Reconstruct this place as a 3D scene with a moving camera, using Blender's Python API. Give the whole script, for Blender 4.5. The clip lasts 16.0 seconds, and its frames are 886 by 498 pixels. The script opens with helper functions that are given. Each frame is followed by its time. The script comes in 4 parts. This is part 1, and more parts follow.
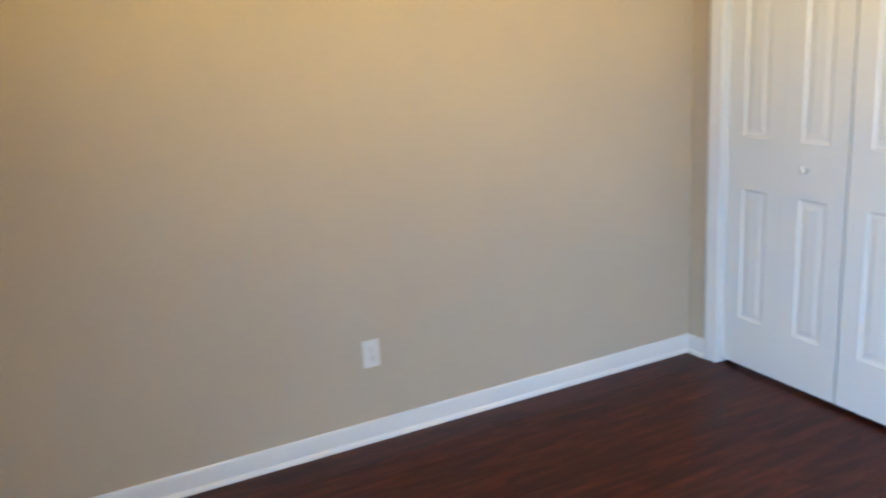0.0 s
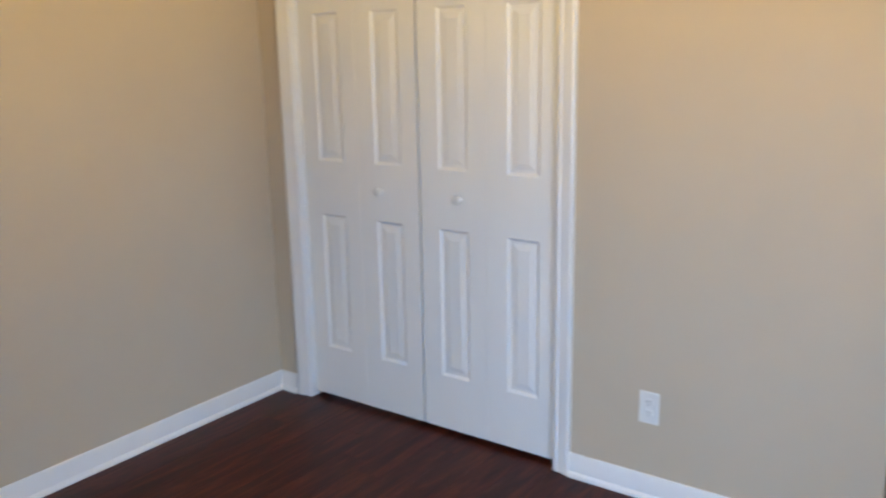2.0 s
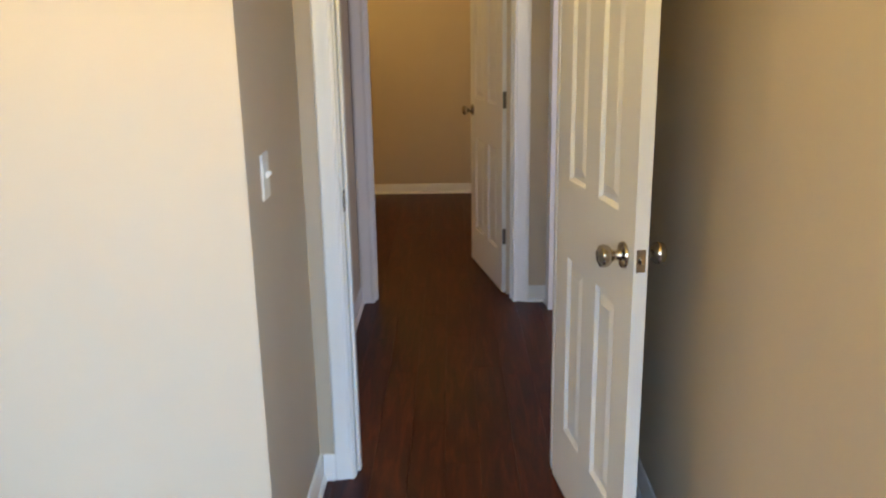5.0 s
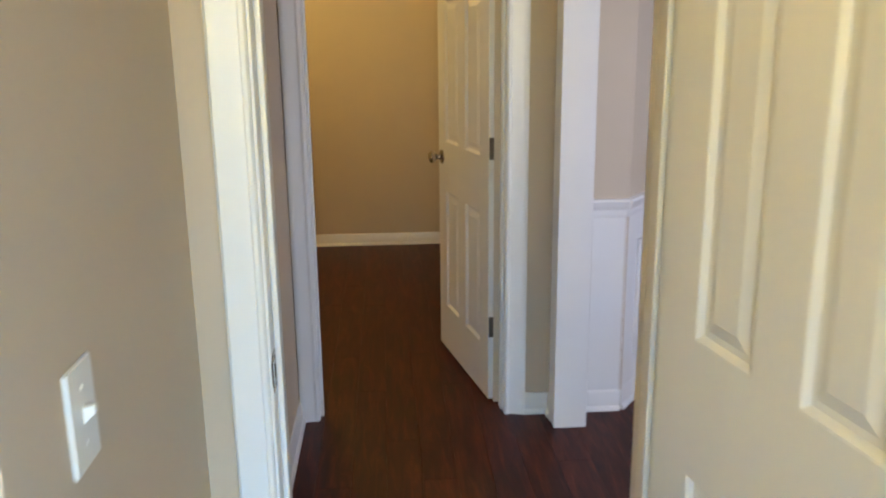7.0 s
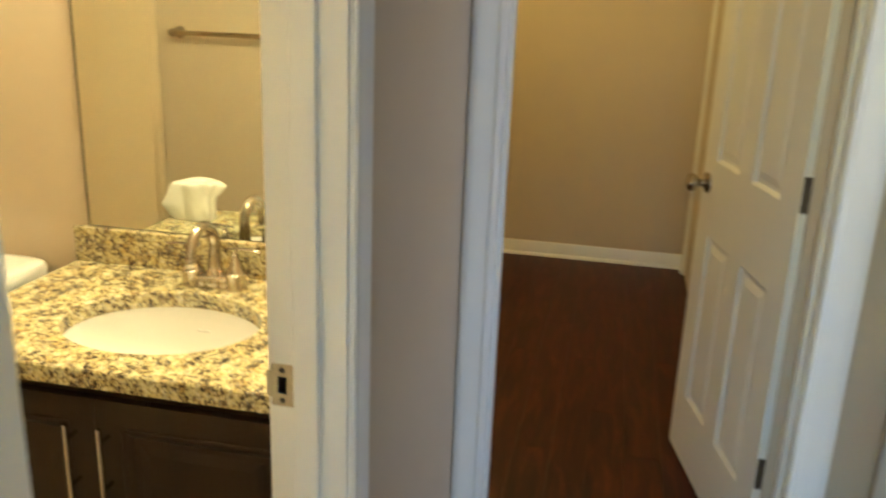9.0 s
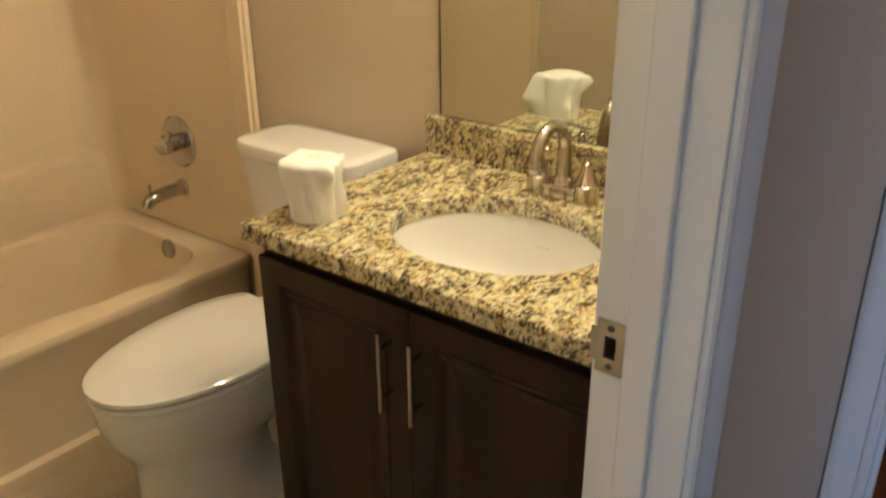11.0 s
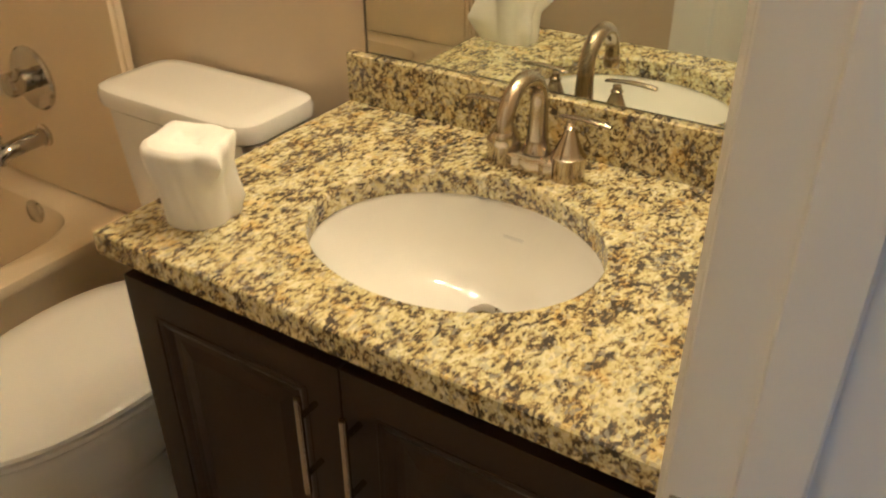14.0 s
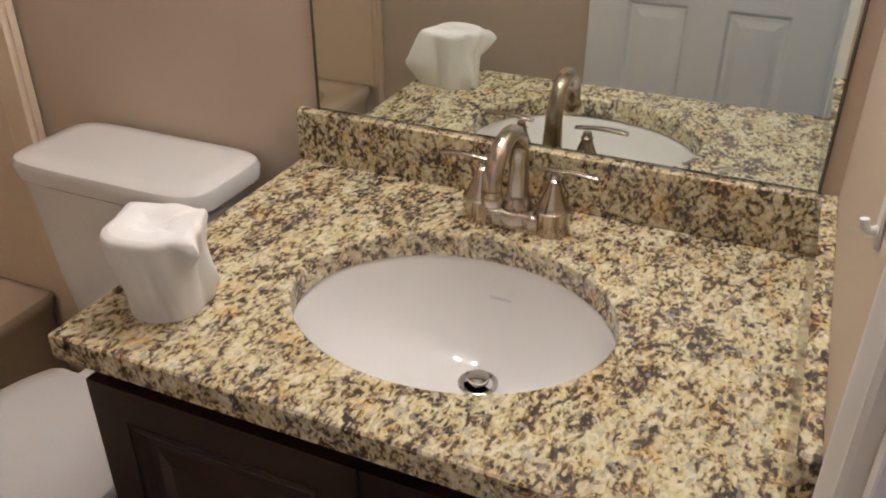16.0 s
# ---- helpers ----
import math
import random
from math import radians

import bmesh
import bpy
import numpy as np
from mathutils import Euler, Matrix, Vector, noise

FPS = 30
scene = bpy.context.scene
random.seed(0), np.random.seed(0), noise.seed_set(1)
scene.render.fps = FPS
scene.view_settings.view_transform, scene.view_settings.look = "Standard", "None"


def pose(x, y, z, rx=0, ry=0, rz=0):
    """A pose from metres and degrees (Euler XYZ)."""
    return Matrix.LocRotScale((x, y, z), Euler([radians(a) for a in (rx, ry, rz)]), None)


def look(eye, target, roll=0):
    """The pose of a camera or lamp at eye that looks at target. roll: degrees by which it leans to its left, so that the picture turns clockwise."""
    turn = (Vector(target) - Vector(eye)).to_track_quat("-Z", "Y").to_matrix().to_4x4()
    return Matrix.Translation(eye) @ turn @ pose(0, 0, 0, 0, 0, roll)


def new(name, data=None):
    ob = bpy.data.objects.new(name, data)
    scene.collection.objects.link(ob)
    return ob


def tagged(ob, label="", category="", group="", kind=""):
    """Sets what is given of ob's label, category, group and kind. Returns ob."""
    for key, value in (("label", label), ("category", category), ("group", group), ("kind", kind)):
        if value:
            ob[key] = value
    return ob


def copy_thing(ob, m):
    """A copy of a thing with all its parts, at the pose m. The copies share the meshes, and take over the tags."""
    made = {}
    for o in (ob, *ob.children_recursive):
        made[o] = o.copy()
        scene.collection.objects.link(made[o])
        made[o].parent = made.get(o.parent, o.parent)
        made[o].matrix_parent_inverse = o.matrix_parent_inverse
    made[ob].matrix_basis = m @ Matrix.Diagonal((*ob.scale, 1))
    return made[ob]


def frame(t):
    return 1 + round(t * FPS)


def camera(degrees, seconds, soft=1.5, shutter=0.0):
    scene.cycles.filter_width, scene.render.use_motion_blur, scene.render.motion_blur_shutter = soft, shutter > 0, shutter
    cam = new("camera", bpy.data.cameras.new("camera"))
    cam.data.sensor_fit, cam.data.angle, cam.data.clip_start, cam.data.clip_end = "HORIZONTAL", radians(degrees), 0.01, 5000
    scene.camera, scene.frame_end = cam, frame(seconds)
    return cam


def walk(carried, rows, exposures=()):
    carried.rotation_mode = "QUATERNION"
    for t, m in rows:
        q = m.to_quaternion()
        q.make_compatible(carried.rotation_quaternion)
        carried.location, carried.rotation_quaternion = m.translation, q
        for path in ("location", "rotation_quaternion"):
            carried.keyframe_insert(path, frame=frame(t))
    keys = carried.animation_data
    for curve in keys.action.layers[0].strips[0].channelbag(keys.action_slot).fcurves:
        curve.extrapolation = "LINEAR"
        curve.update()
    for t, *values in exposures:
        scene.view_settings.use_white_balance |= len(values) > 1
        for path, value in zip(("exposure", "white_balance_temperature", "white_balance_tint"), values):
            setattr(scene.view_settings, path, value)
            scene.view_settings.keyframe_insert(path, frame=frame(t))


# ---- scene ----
cam = camera(56.0, 16.0, soft=2.0, shutter=0.5)
PATH = [
    (0, (0.059, 0.358, 1.611), (0.909, 2.095, 1.104), -3.6),
    (0.5, (0.153, 0.405, 1.529), (1.246, 2.013, 1.059), -2.6),
    (1, (0.209, 0.466, 1.502), (1.477, 1.944, 1.046), -2.0),
    (1.5, (0.123, 0.553, 1.5), (1.594, 1.835, 1.059), -0.4),
    (2, (0.3, 0.537, 1.517), (1.877, 1.678, 1.058), -1.1),
    (2.5, (0.392, 0.466, 1.535), (2.084, 1.423, 1.065), -1.5),
    (3, (0.395, 0.43, 1.496), (2.207, 1.144, 1.044), -2.4),
    (3.5, (0.431, 0.327, 1.505), (2.304, 0.837, 1.022), -2.8),
    (4, (0.504, 0.256, 1.53), (2.407, 0.583, 1.006), -2.5),
    (6.5, (1.950, 0.482, 1.430), (3.884, 0.309, 0.949), 0.5),
    (7, (2.187, 0.474, 1.506), (4.121, 0.343, 1.016), -0.6),
    (7.5, (2.597, 0.468, 1.449), (4.536, 0.42, 0.959), -0.4),
    (8, (2.942, 0.432, 1.466), (4.864, 0.514, 0.916), -0.6),
    (8.5, (3.209, 0.451, 1.451), (5.118, 0.649, 0.888), 1.3),
    (9, (3.408, 0.503, 1.496), (5.284, 0.885, 0.917), 2.2),
    (9.5, (3.527, 0.493, 1.509), (5.304, 1.225, 0.956), 1.4),
    (9.7, (3.585, 0.508, 1.519), (5.295, 1.375, 0.952), 0.8),
    (10, (3.638, 0.538, 1.503), (5.262, 1.554, 0.93), 0.8),
    (12.3, (3.812, 0.667, 1.358), (5.106, 1.763, 0.298), 0.0),
    (12.5, (3.845, 0.686, 1.362), (5.141, 1.772, 0.294), 0.2),
    (13, (3.926, 0.758, 1.333), (5.27, 1.825, 0.307), 0.5),
    (13.5, (4.001, 0.84, 1.347), (5.408, 1.838, 0.334), 1.7),
    (14, (4.057, 0.885, 1.393), (5.49, 1.804, 0.342), -0.2),
    (14.5, (4.073, 0.961, 1.404), (5.572, 1.758, 0.348), -1.6),
    (15, (4.066, 1.035, 1.41), (5.625, 1.742, 0.376), -0.6),
    (15.5, (4.067, 1.05, 1.408), (5.653, 1.753, 0.412), -0.1),
    (16, (4.068, 1.05, 1.409), (5.654, 1.743, 0.407), 0.2),
]
EXPOSURES = [(0.0, -0.95, 5850, 15), (0.5, -0.9, 5850, 16), (1.0, -1.3, 5900, 17), (2.0, -1.3, 6150, 19), (2.5, -1.35, 6200, 18), (3.0, -1.05, 6300, 16), (4.0, -0.6, 6300, 15), (6.5, -0.25, 5650, 6), (7.0, -0.1, 5700, 4), (8.0, -0.15, 6100, 6), (8.5, 0.1, 6100, 2), (9.0, 0.0, 5600, -5), (9.5, -0.25, 5000, 2), (10.0, -0.9, 5400, 6), (12.3, -0.22, 4650, 9), (13.0, -0.48, 4650, 9), (13.5, -0.45, 4700, 11), (14.0, -0.8, 5300, 12), (14.5, -1.3, 7400, 16), (15.0, -1.17, 6700, 19), (15.5, -1.1, 5200, 26), (16.0, -1.1, 4250, 24)]
walk(cam, [(t, look(eye, target, roll)) for t, eye, target, roll in PATH], EXPOSURES)

# ---------------------------------------------------------------- light
def world_light():
    w = bpy.data.worlds.new("world")
    scene.world = w
    w.use_nodes = True
    nt = w.node_tree
    sky = nt.nodes.new("ShaderNodeTexSky")
    sky.sky_type = "NISHITA"
    sky.sun_disc = False
    sky.sun_elevation, sky.sun_rotation = radians(42), radians(250)
    bg = nt.nodes["Background"]
    nt.links.new(sky.outputs[0], bg.inputs[0])
    bg.inputs[1].default_value = 0.12


def area(name, m, w, h, power, colour, spread=180):
    d = bpy.data.lights.new(name, "AREA")
    d.shape, d.size, d.size_y, d.energy, d.color, d.spread = "RECTANGLE", w, h, power, colour, radians(spread)
    ob = new(name, d)
    ob.matrix_world = m
    return ob


def bulb(name, p, power, colour, r=0.05):
    d = bpy.data.lights.new(name, "POINT")
    d.energy, d.color, d.shadow_soft_size = power, colour, r
    ob = new(name, d)
    ob.location = p
    return ob


XLW = 3.64                                        # room face of the unseen living room window, where its fill lamp stands
WARM = (1.0, 0.66, 0.30)
world_light()
sun = new("sun", bpy.data.lights.new("sun", "SUN"))
sun.data.energy, sun.data.angle, sun.data.color = 2.5, radians(0.6), (1.0, 0.95, 0.86)
sun.matrix_world = look((0, 0, 30), (22, -14, 4))
BLUE, GOLD = (0.42, 0.68, 1.0), (1.0, 0.68, 0.11)      # cool fill aimed low, and warm fill aimed high as assumed ground bounce
area("bedroom_window_sky", look((-0.50, 0.95, 1.5), (1.2, 0.95, 0.2)), 1.6, 1.2, 46, BLUE, 104)
# warm lamp added to turn the upper walls golden
area("bedroom_fill_warm", look((-0.50, 0.95, 1.5), (1.2, 0.95, 2.5)), 1.6, 1.2, 54, GOLD, 82)
# fill added from an unseen south window, towards recess wall and bath jamb
area("south_fill_cool", look((0.7, -0.23, 1.5), (1.7, 1.5, 0.4)), 1.2, 1.2, 64, BLUE, 112)
area("south_fill_warm", look((0.7, -0.23, 1.5), (1.2, 1.5, 2.55)), 1.2, 1.2, 62, GOLD, 82)
# fill added from an unseen west window to brighten wainscot and cased opening
area("living_fill", look((XLW, -1.75, 1.4), (5.6, -1.2, 1.1)), 1.4, 1.5, 34, (0.86, 0.82, 1.0))
bulb("end_room_lamp", (7.0, 1.2, 2.28), 42, (1.0, 0.64, 0.19), 0.12)
for k in range(3):
    bulb("vanity_bulb", (5.06, 1.17 + 0.2 * k, 2.02), 27, (1.0, 0.73, 0.37), 0.045)


# ---------------------------------------------------------------- materials
def material(name):
    m = bpy.data.materials.new(name)
    m.use_nodes = True
    nt = m.node_tree
    return m, nt, nt.nodes["Principled BSDF"]


def node(nt, kind, **inputs):
    n = nt.nodes.new(kind)
    for k, v in inputs.items():
        n.inputs[k].default_value = v
    return n


def position(nt, scale=(1, 1, 1), turn=0.0):
    g = nt.nodes.new("ShaderNodeNewGeometry")
    mp = nt.nodes.new("ShaderNodeMapping")
    mp.inputs["Scale"].default_value = scale
    mp.inputs["Rotation"].default_value = (0, 0, turn)
    nt.links.new(g.outputs["Position"], mp.inputs["Vector"])
    return mp.outputs[0]


def ramp(nt, src, stops):
    r = nt.nodes.new("ShaderNodeValToRGB")
    els = r.color_ramp.elements
    while len(els) < len(stops):
        els.new(0.5)
    for e, (p, c) in zip(els, stops):
        e.position, e.color = p, (*c, 1)
    nt.links.new(src, r.inputs[0])
    return r.outputs[0]


def mix(nt, fac, a, b, mode="MIX"):
    n = nt.nodes.new("ShaderNodeMix")
    n.data_type, n.blend_type = "RGBA", mode
    for sock, v in ((n.inputs[0], fac), (n.inputs[6], a), (n.inputs[7], b)):
        if isinstance(v, bpy.types.NodeSocket):
            nt.links.new(v, sock)
        else:
            sock.default_value = v if isinstance(v, float) else (*v, 1)
    return n.outputs[2]


def noise_tex(nt, vec, scale, detail=4.0, rough=0.6, distort=0.0):
    n = node(nt, "ShaderNodeTexNoise", Scale=scale, Detail=detail, Roughness=rough, Distortion=distort)
    nt.links.new(vec, n.inputs["Vector"])
    return n.outputs[0]


def bump(nt, bsdf, height, strength, distance):
    b = node(nt, "ShaderNodeBump", Strength=strength, Distance=distance)
    nt.links.new(height, b.inputs["Height"])
    nt.links.new(b.outputs[0], bsdf.inputs["Normal"])


def surface(name, a, b, rough=(0.45, 0.6), scale=1.2, fine=90.0, relief=0.15, metal=0.0, coat=0.0, stretch=(1, 1, 1), depth=0.001, gloss=0.5):
    """Two tones mixed at a large and a small scale, with a fine relief."""
    m, nt, p = material(name)
    v = position(nt, stretch)
    big, small = noise_tex(nt, v, scale), noise_tex(nt, v, fine, 5.0)
    col = mix(nt, ramp(nt, big, [(0.35, (0, 0, 0)), (0.65, (1, 1, 1))]), a, b)
    col = mix(nt, 0.12, col, ramp(nt, small, [(0.3, a), (0.7, b)]))
    nt.links.new(col, p.inputs["Base Color"])
    mr = node(nt, "ShaderNodeMapRange", **{"To Min": rough[0], "To Max": rough[1]})
    nt.links.new(big, mr.inputs["Value"])
    nt.links.new(mr.outputs[0], p.inputs["Roughness"])
    p.inputs["Metallic"].default_value = metal
    p.inputs["Specular IOR Level"].default_value = gloss
    p.inputs["Coat Weight"].default_value = coat
    p.inputs["Coat Roughness"].default_value = 0.1
    if relief:
        bump(nt, p, small, relief, depth)
    return m


PAINT = surface("beige_wall_paint", (0.56, 0.47, 0.35), (0.53, 0.44, 0.325), (0.5, 0.62), 1.1, 160, 0.25)
CEIL = surface("ceiling_paint", (0.72, 0.70, 0.66), (0.68, 0.66, 0.62), (0.8, 0.9), 1.0, 120, 0.4)
TRIM = surface("white_trim_paint", (0.80, 0.79, 0.77), (0.76, 0.75, 0.73), (0.28, 0.38), 2.0, 60, 0.06)
DOORP = surface("white_door_paint", (0.80, 0.79, 0.76), (0.76, 0.75, 0.72), (0.34, 0.44), 2.0, 70, 0.10, stretch=(1, 1, 0.15))
PLATE = surface("white_plastic", (0.78, 0.77, 0.73), (0.74, 0.73, 0.69), (0.25, 0.32), 8, 60, 0.0)
# near-black colour for the shade inside slots and holes, which are solid here
DARK = surface("dark_hole_shade", (0.02, 0.02, 0.02), (0.03, 0.03, 0.03), (0.5, 0.6), 8, 60, 0.0)
NICKEL = surface("brushed_nickel", (0.50, 0.44, 0.36), (0.42, 0.37, 0.30), (0.13, 0.21), 14, 220, 0.04, metal=1.0)
CHROME = surface("chrome", (0.52, 0.51, 0.49), (0.46, 0.45, 0.43), (0.06, 0.12), 10, 100, 0.0, metal=1.0)
BRONZE = surface("aged_nickel_hinge", (0.17, 0.150, 0.125), (0.12, 0.105, 0.09), (0.40, 0.52), 20, 90, 0.05, metal=1.0)
PORCELAIN = surface("white_porcelain", (0.80, 0.79, 0.77), (0.78, 0.77, 0.75), (0.06, 0.10), 3, 40, 0.0, coat=0.6)
FIBRE = surface("cream_fibreglass", (0.74, 0.62, 0.44), (0.70, 0.58, 0.40), (0.16, 0.26), 2, 50, 0.02, coat=0.4)
PAPER = surface("tissue_paper", (0.84, 0.83, 0.81), (0.80, 0.79, 0.77), (0.85, 0.95), 30, 300, 0.3)
ESPRESSO = surface("espresso_stained_wood", (0.020, 0.0105, 0.0055), (0.032, 0.0175, 0.009), (0.36, 0.48), 3, 60, 0.10, stretch=(3, 3, 0.35), gloss=0.16)
TILE = surface("cream_floor_tile", (0.50, 0.43, 0.33), (0.475, 0.41, 0.31), (0.30, 0.34), 1.3, 50, 0.0)
GROUT = surface("grey_grout", (0.46, 0.40, 0.30), (0.43, 0.37, 0.28), (0.8, 0.9), 6, 120, 0.3)
SUB = surface("subfloor_boards", (0.05, 0.03, 0.02), (0.07, 0.04, 0.03), (0.8, 0.9), 3, 60, 0.2)
COUNTER = surface("pale_stone_counter", (0.62, 0.58, 0.5), (0.5, 0.46, 0.4), (0.15, 0.25), 30, 90, 0.0)


def wood_floor_material():
    m, nt, p = material("dark_cherry_laminate")
    g = nt.nodes.new("ShaderNodeNewGeometry")
    info = nt.nodes.new("ShaderNodeObjectInfo")
    off = nt.nodes.new("ShaderNodeCombineXYZ")
    mul = node(nt, "ShaderNodeMath")
    mul.operation = "MULTIPLY"
    mul.inputs[1].default_value = 37.0
    nt.links.new(info.outputs["Random"], mul.inputs[0])
    for k in ("X", "Y"):
        nt.links.new(mul.outputs[0], off.inputs[k])
    add = nt.nodes.new("ShaderNodeVectorMath")
    nt.links.new(g.outputs["Position"], add.inputs[0])
    nt.links.new(off.outputs[0], add.inputs[1])
    mp = nt.nodes.new("ShaderNodeMapping")
    mp.inputs["Scale"].default_value = (1.5, 12.0, 1.0)
    nt.links.new(add.outputs[0], mp.inputs["Vector"])
    v = mp.outputs[0]
    streak = noise_tex(nt, v, 2.2, 6.0, 0.62, 0.8)
    grain = noise_tex(nt, v, 14.0, 5.0, 0.7, 0.3)
    col = ramp(nt, streak, [(0.30, (0.024, 0.0048, 0.0028)), (0.5, (0.052, 0.0098, 0.0046)), (0.72, (0.118, 0.024, 0.0092))])
    dark = ramp(nt, grain, [(0.34, (0.46, 0.42, 0.40)), (0.60, (1.0, 1.0, 1.0))])
    col = mix(nt, 0.75, col, dark, "MULTIPLY")
    tone = node(nt, "ShaderNodeMapRange", **{"To Min": 0.94, "To Max": 1.06})
    nt.links.new(info.outputs["Random"], tone.inputs["Value"])
    hsv = nt.nodes.new("ShaderNodeHueSaturation")
    nt.links.new(col, hsv.inputs["Color"])
    nt.links.new(tone.outputs[0], hsv.inputs["Value"])
    nt.links.new(hsv.outputs[0], p.inputs["Base Color"])
    mr = node(nt, "ShaderNodeMapRange", **{"To Min": 0.30, "To Max": 0.46})
    nt.links.new(grain, mr.inputs["Value"])
    nt.links.new(mr.outputs[0], p.inputs["Roughness"])
    p.inputs["Specular IOR Level"].default_value = 0.20
    bump(nt, p, grain, 0.12, 0.0006)
    return m


def granite_material():
    """Interlocked grains: cream and straw feldspar, brown rims, clumps of dark mica."""
    m, nt, p = material("cream_black_granite")
    v = position(nt, (1.0, 1.0, 1.0))
    vs = position(nt, (1.0, 1.55, 1.25), radians(35))
    warp = node(nt, "ShaderNodeTexNoise", Scale=80.0, Detail=3.0)
    nt.links.new(vs, warp.inputs["Vector"])
    shift = nt.nodes.new("ShaderNodeVectorMath")
    shift.operation = "MULTIPLY_ADD"
    shift.inputs[1].default_value = (0.012, 0.012, 0.012)
    nt.links.new(warp.outputs["Color"], shift.inputs[0])
    nt.links.new(vs, shift.inputs[2])
    cells = nt.nodes.new("ShaderNodeTexVoronoi")
    cells.inputs["Scale"].default_value = 150.0
    nt.links.new(shift.outputs[0], cells.inputs["Vector"])
    sep = nt.nodes.new("ShaderNodeSeparateColor")
    nt.links.new(cells.outputs["Color"], sep.inputs[0])
    speck = noise_tex(nt, vs, 47.0, 6.0, 0.66, 1.3)
    clump = noise_tex(nt, vs, 11.0, 3.0, 0.55, 1.4)

    def blend(a, k, b):
        n = node(nt, "ShaderNodeMath")
        n.operation = "MULTIPLY_ADD"
        n.inputs[1].default_value = k
        nt.links.new(a, n.inputs[0])
        if isinstance(b, float):
            n.inputs[2].default_value = b
        else:
            nt.links.new(b, n.inputs[2])
        return n.outputs[0]
    q = blend(sep.outputs[0], 0.26, blend(clump, 0.62, blend(speck, 1.10, -0.478)))
    tone = ramp(nt, q, [(0.22, (0.76, 0.72, 0.56)), (0.38, (0.67, 0.615, 0.36)), (0.495, (0.53, 0.47, 0.25)), (0.55, (0.33, 0.25, 0.118)), (0.60, (0.145, 0.106, 0.062)), (0.68, (0.052, 0.045, 0.037))])
    pale = ramp(nt, noise_tex(nt, v, 24.0, 4.0, 0.6, 0.4), [(0.34, (0.92, 0.76, 0.52)), (0.42, (0.95, 0.91, 0.80)), (0.58, (1.0, 1.0, 1.0)), (0.70, (0.96, 1.0, 1.10))])
    col = mix(nt, 1.0, tone, pale, "MULTIPLY")
    grey = ramp(nt, sep.outputs[1], [(0.84, (0, 0, 0)), (0.89, (0.55, 0.55, 0.55))])
    col = mix(nt, grey, col, (0.36, 0.345, 0.30))
    nt.links.new(col, p.inputs["Base Color"])
    p.inputs["Roughness"].default_value = 0.13
    p.inputs["Coat Weight"].default_value = 0.3
    p.inputs["Coat Roughness"].default_value = 0.05
    return m


def mirror_material():
    m, nt, p = material("mirror_silver")
    p.inputs["Base Color"].default_value = (0.80, 0.84, 0.78, 1)
    p.inputs["Metallic"].default_value, p.inputs["Roughness"].default_value = 1.0, 0.012
    return m


def glass_material():
    m, nt, p = material("window_glass")
    p.inputs["Base Color"].default_value = (1, 1, 1, 1)
    p.inputs["Transmission Weight"].default_value, p.inputs["Roughness"].default_value, p.inputs["IOR"].default_value = 1.0, 0.0, 1.45
    return m


def glow_material(name, colour, strength):
    m, nt, p = material(name)
    p.inputs["Base Color"].default_value = (0.9, 0.9, 0.88, 1)
    p.inputs["Emission Color"].default_value = (*colour, 1)
    p.inputs["Emission Strength"].default_value = strength
    return m


WOOD, GRANITE, MIRROR, GLASS = wood_floor_material(), granite_material(), mirror_material(), glass_material()
GLOBE = glow_material("lit_frosted_globe", WARM, 5.0)


# ---------------------------------------------------------------- mesh helpers
def link(name, bm, mat):
    me = bpy.data.meshes.new(name)
    bmesh.ops.recalc_face_normals(bm, faces=bm.faces)
    bm.to_mesh(me)
    bm.free()
    me.materials.append(mat)
    return new(name, me)


def smooth(ob, angle=35):
    for f in ob.data.polygons:
        f.use_smooth = True
    ob.data.set_sharp_from_angle(angle=radians(angle))
    return ob


def part(name, bm, mat, parent, label="", soft=False):
    ob = link(name, bm, mat)
    ob.parent = parent
    if label:
        ob["label"] = label
    return smooth(ob) if soft else ob


def thing(name, m, label, category, group="", kind=""):
    ob = new(name)
    ob.empty_display_size = 0.1
    ob.matrix_world = m
    return tagged(ob, label, category, group, kind)


def box(bm, x0, x1, y0, y1, z0, z1, bevel=0.0, seg=1):
    vs = [bm.verts.new((x, y, z)) for x in (x0, x1) for y in (y0, y1) for z in (z0, z1)]
    fs = [bm.faces.new([vs[i] for i in q]) for q in ((0, 1, 3, 2), (4, 6, 7, 5), (0, 4, 5, 1), (2, 3, 7, 6), (0, 2, 6, 4), (1, 5, 7, 3))]
    if bevel:
        es = list({e for f in fs for e in f.edges})
        bmesh.ops.bevel(bm, geom=es, offset=bevel, segments=seg, affect="EDGES", clamp_overlap=True)
    return bm


def boxes(*args):
    bm = bmesh.new()
    for a in args:
        box(bm, *a)
    return bm


def structure(name, bm, mat, label="", soft=False):
    ob = link(name, bm, mat)
    ob["kind"] = "structure"
    if label:
        ob["label"] = label
    return smooth(ob) if soft else ob


def sweep(bm, profile, p0, p1, u, v):
    """A prism: the profile's (a, b) as a*u + b*v, from p0 to p1."""
    u, v = Vector(u), Vector(v)
    ends = []
    for p in (Vector(p0), Vector(p1)):
        ends.append([bm.verts.new(p + a * u + b * v) for a, b in profile])
    n = len(profile)
    for i in range(n):
        bm.faces.new((ends[0][i], ends[0][(i + 1) % n], ends[1][(i + 1) % n], ends[1][i]))
    bm.faces.new(ends[0])
    bm.faces.new(ends[1][::-1])
    return bm


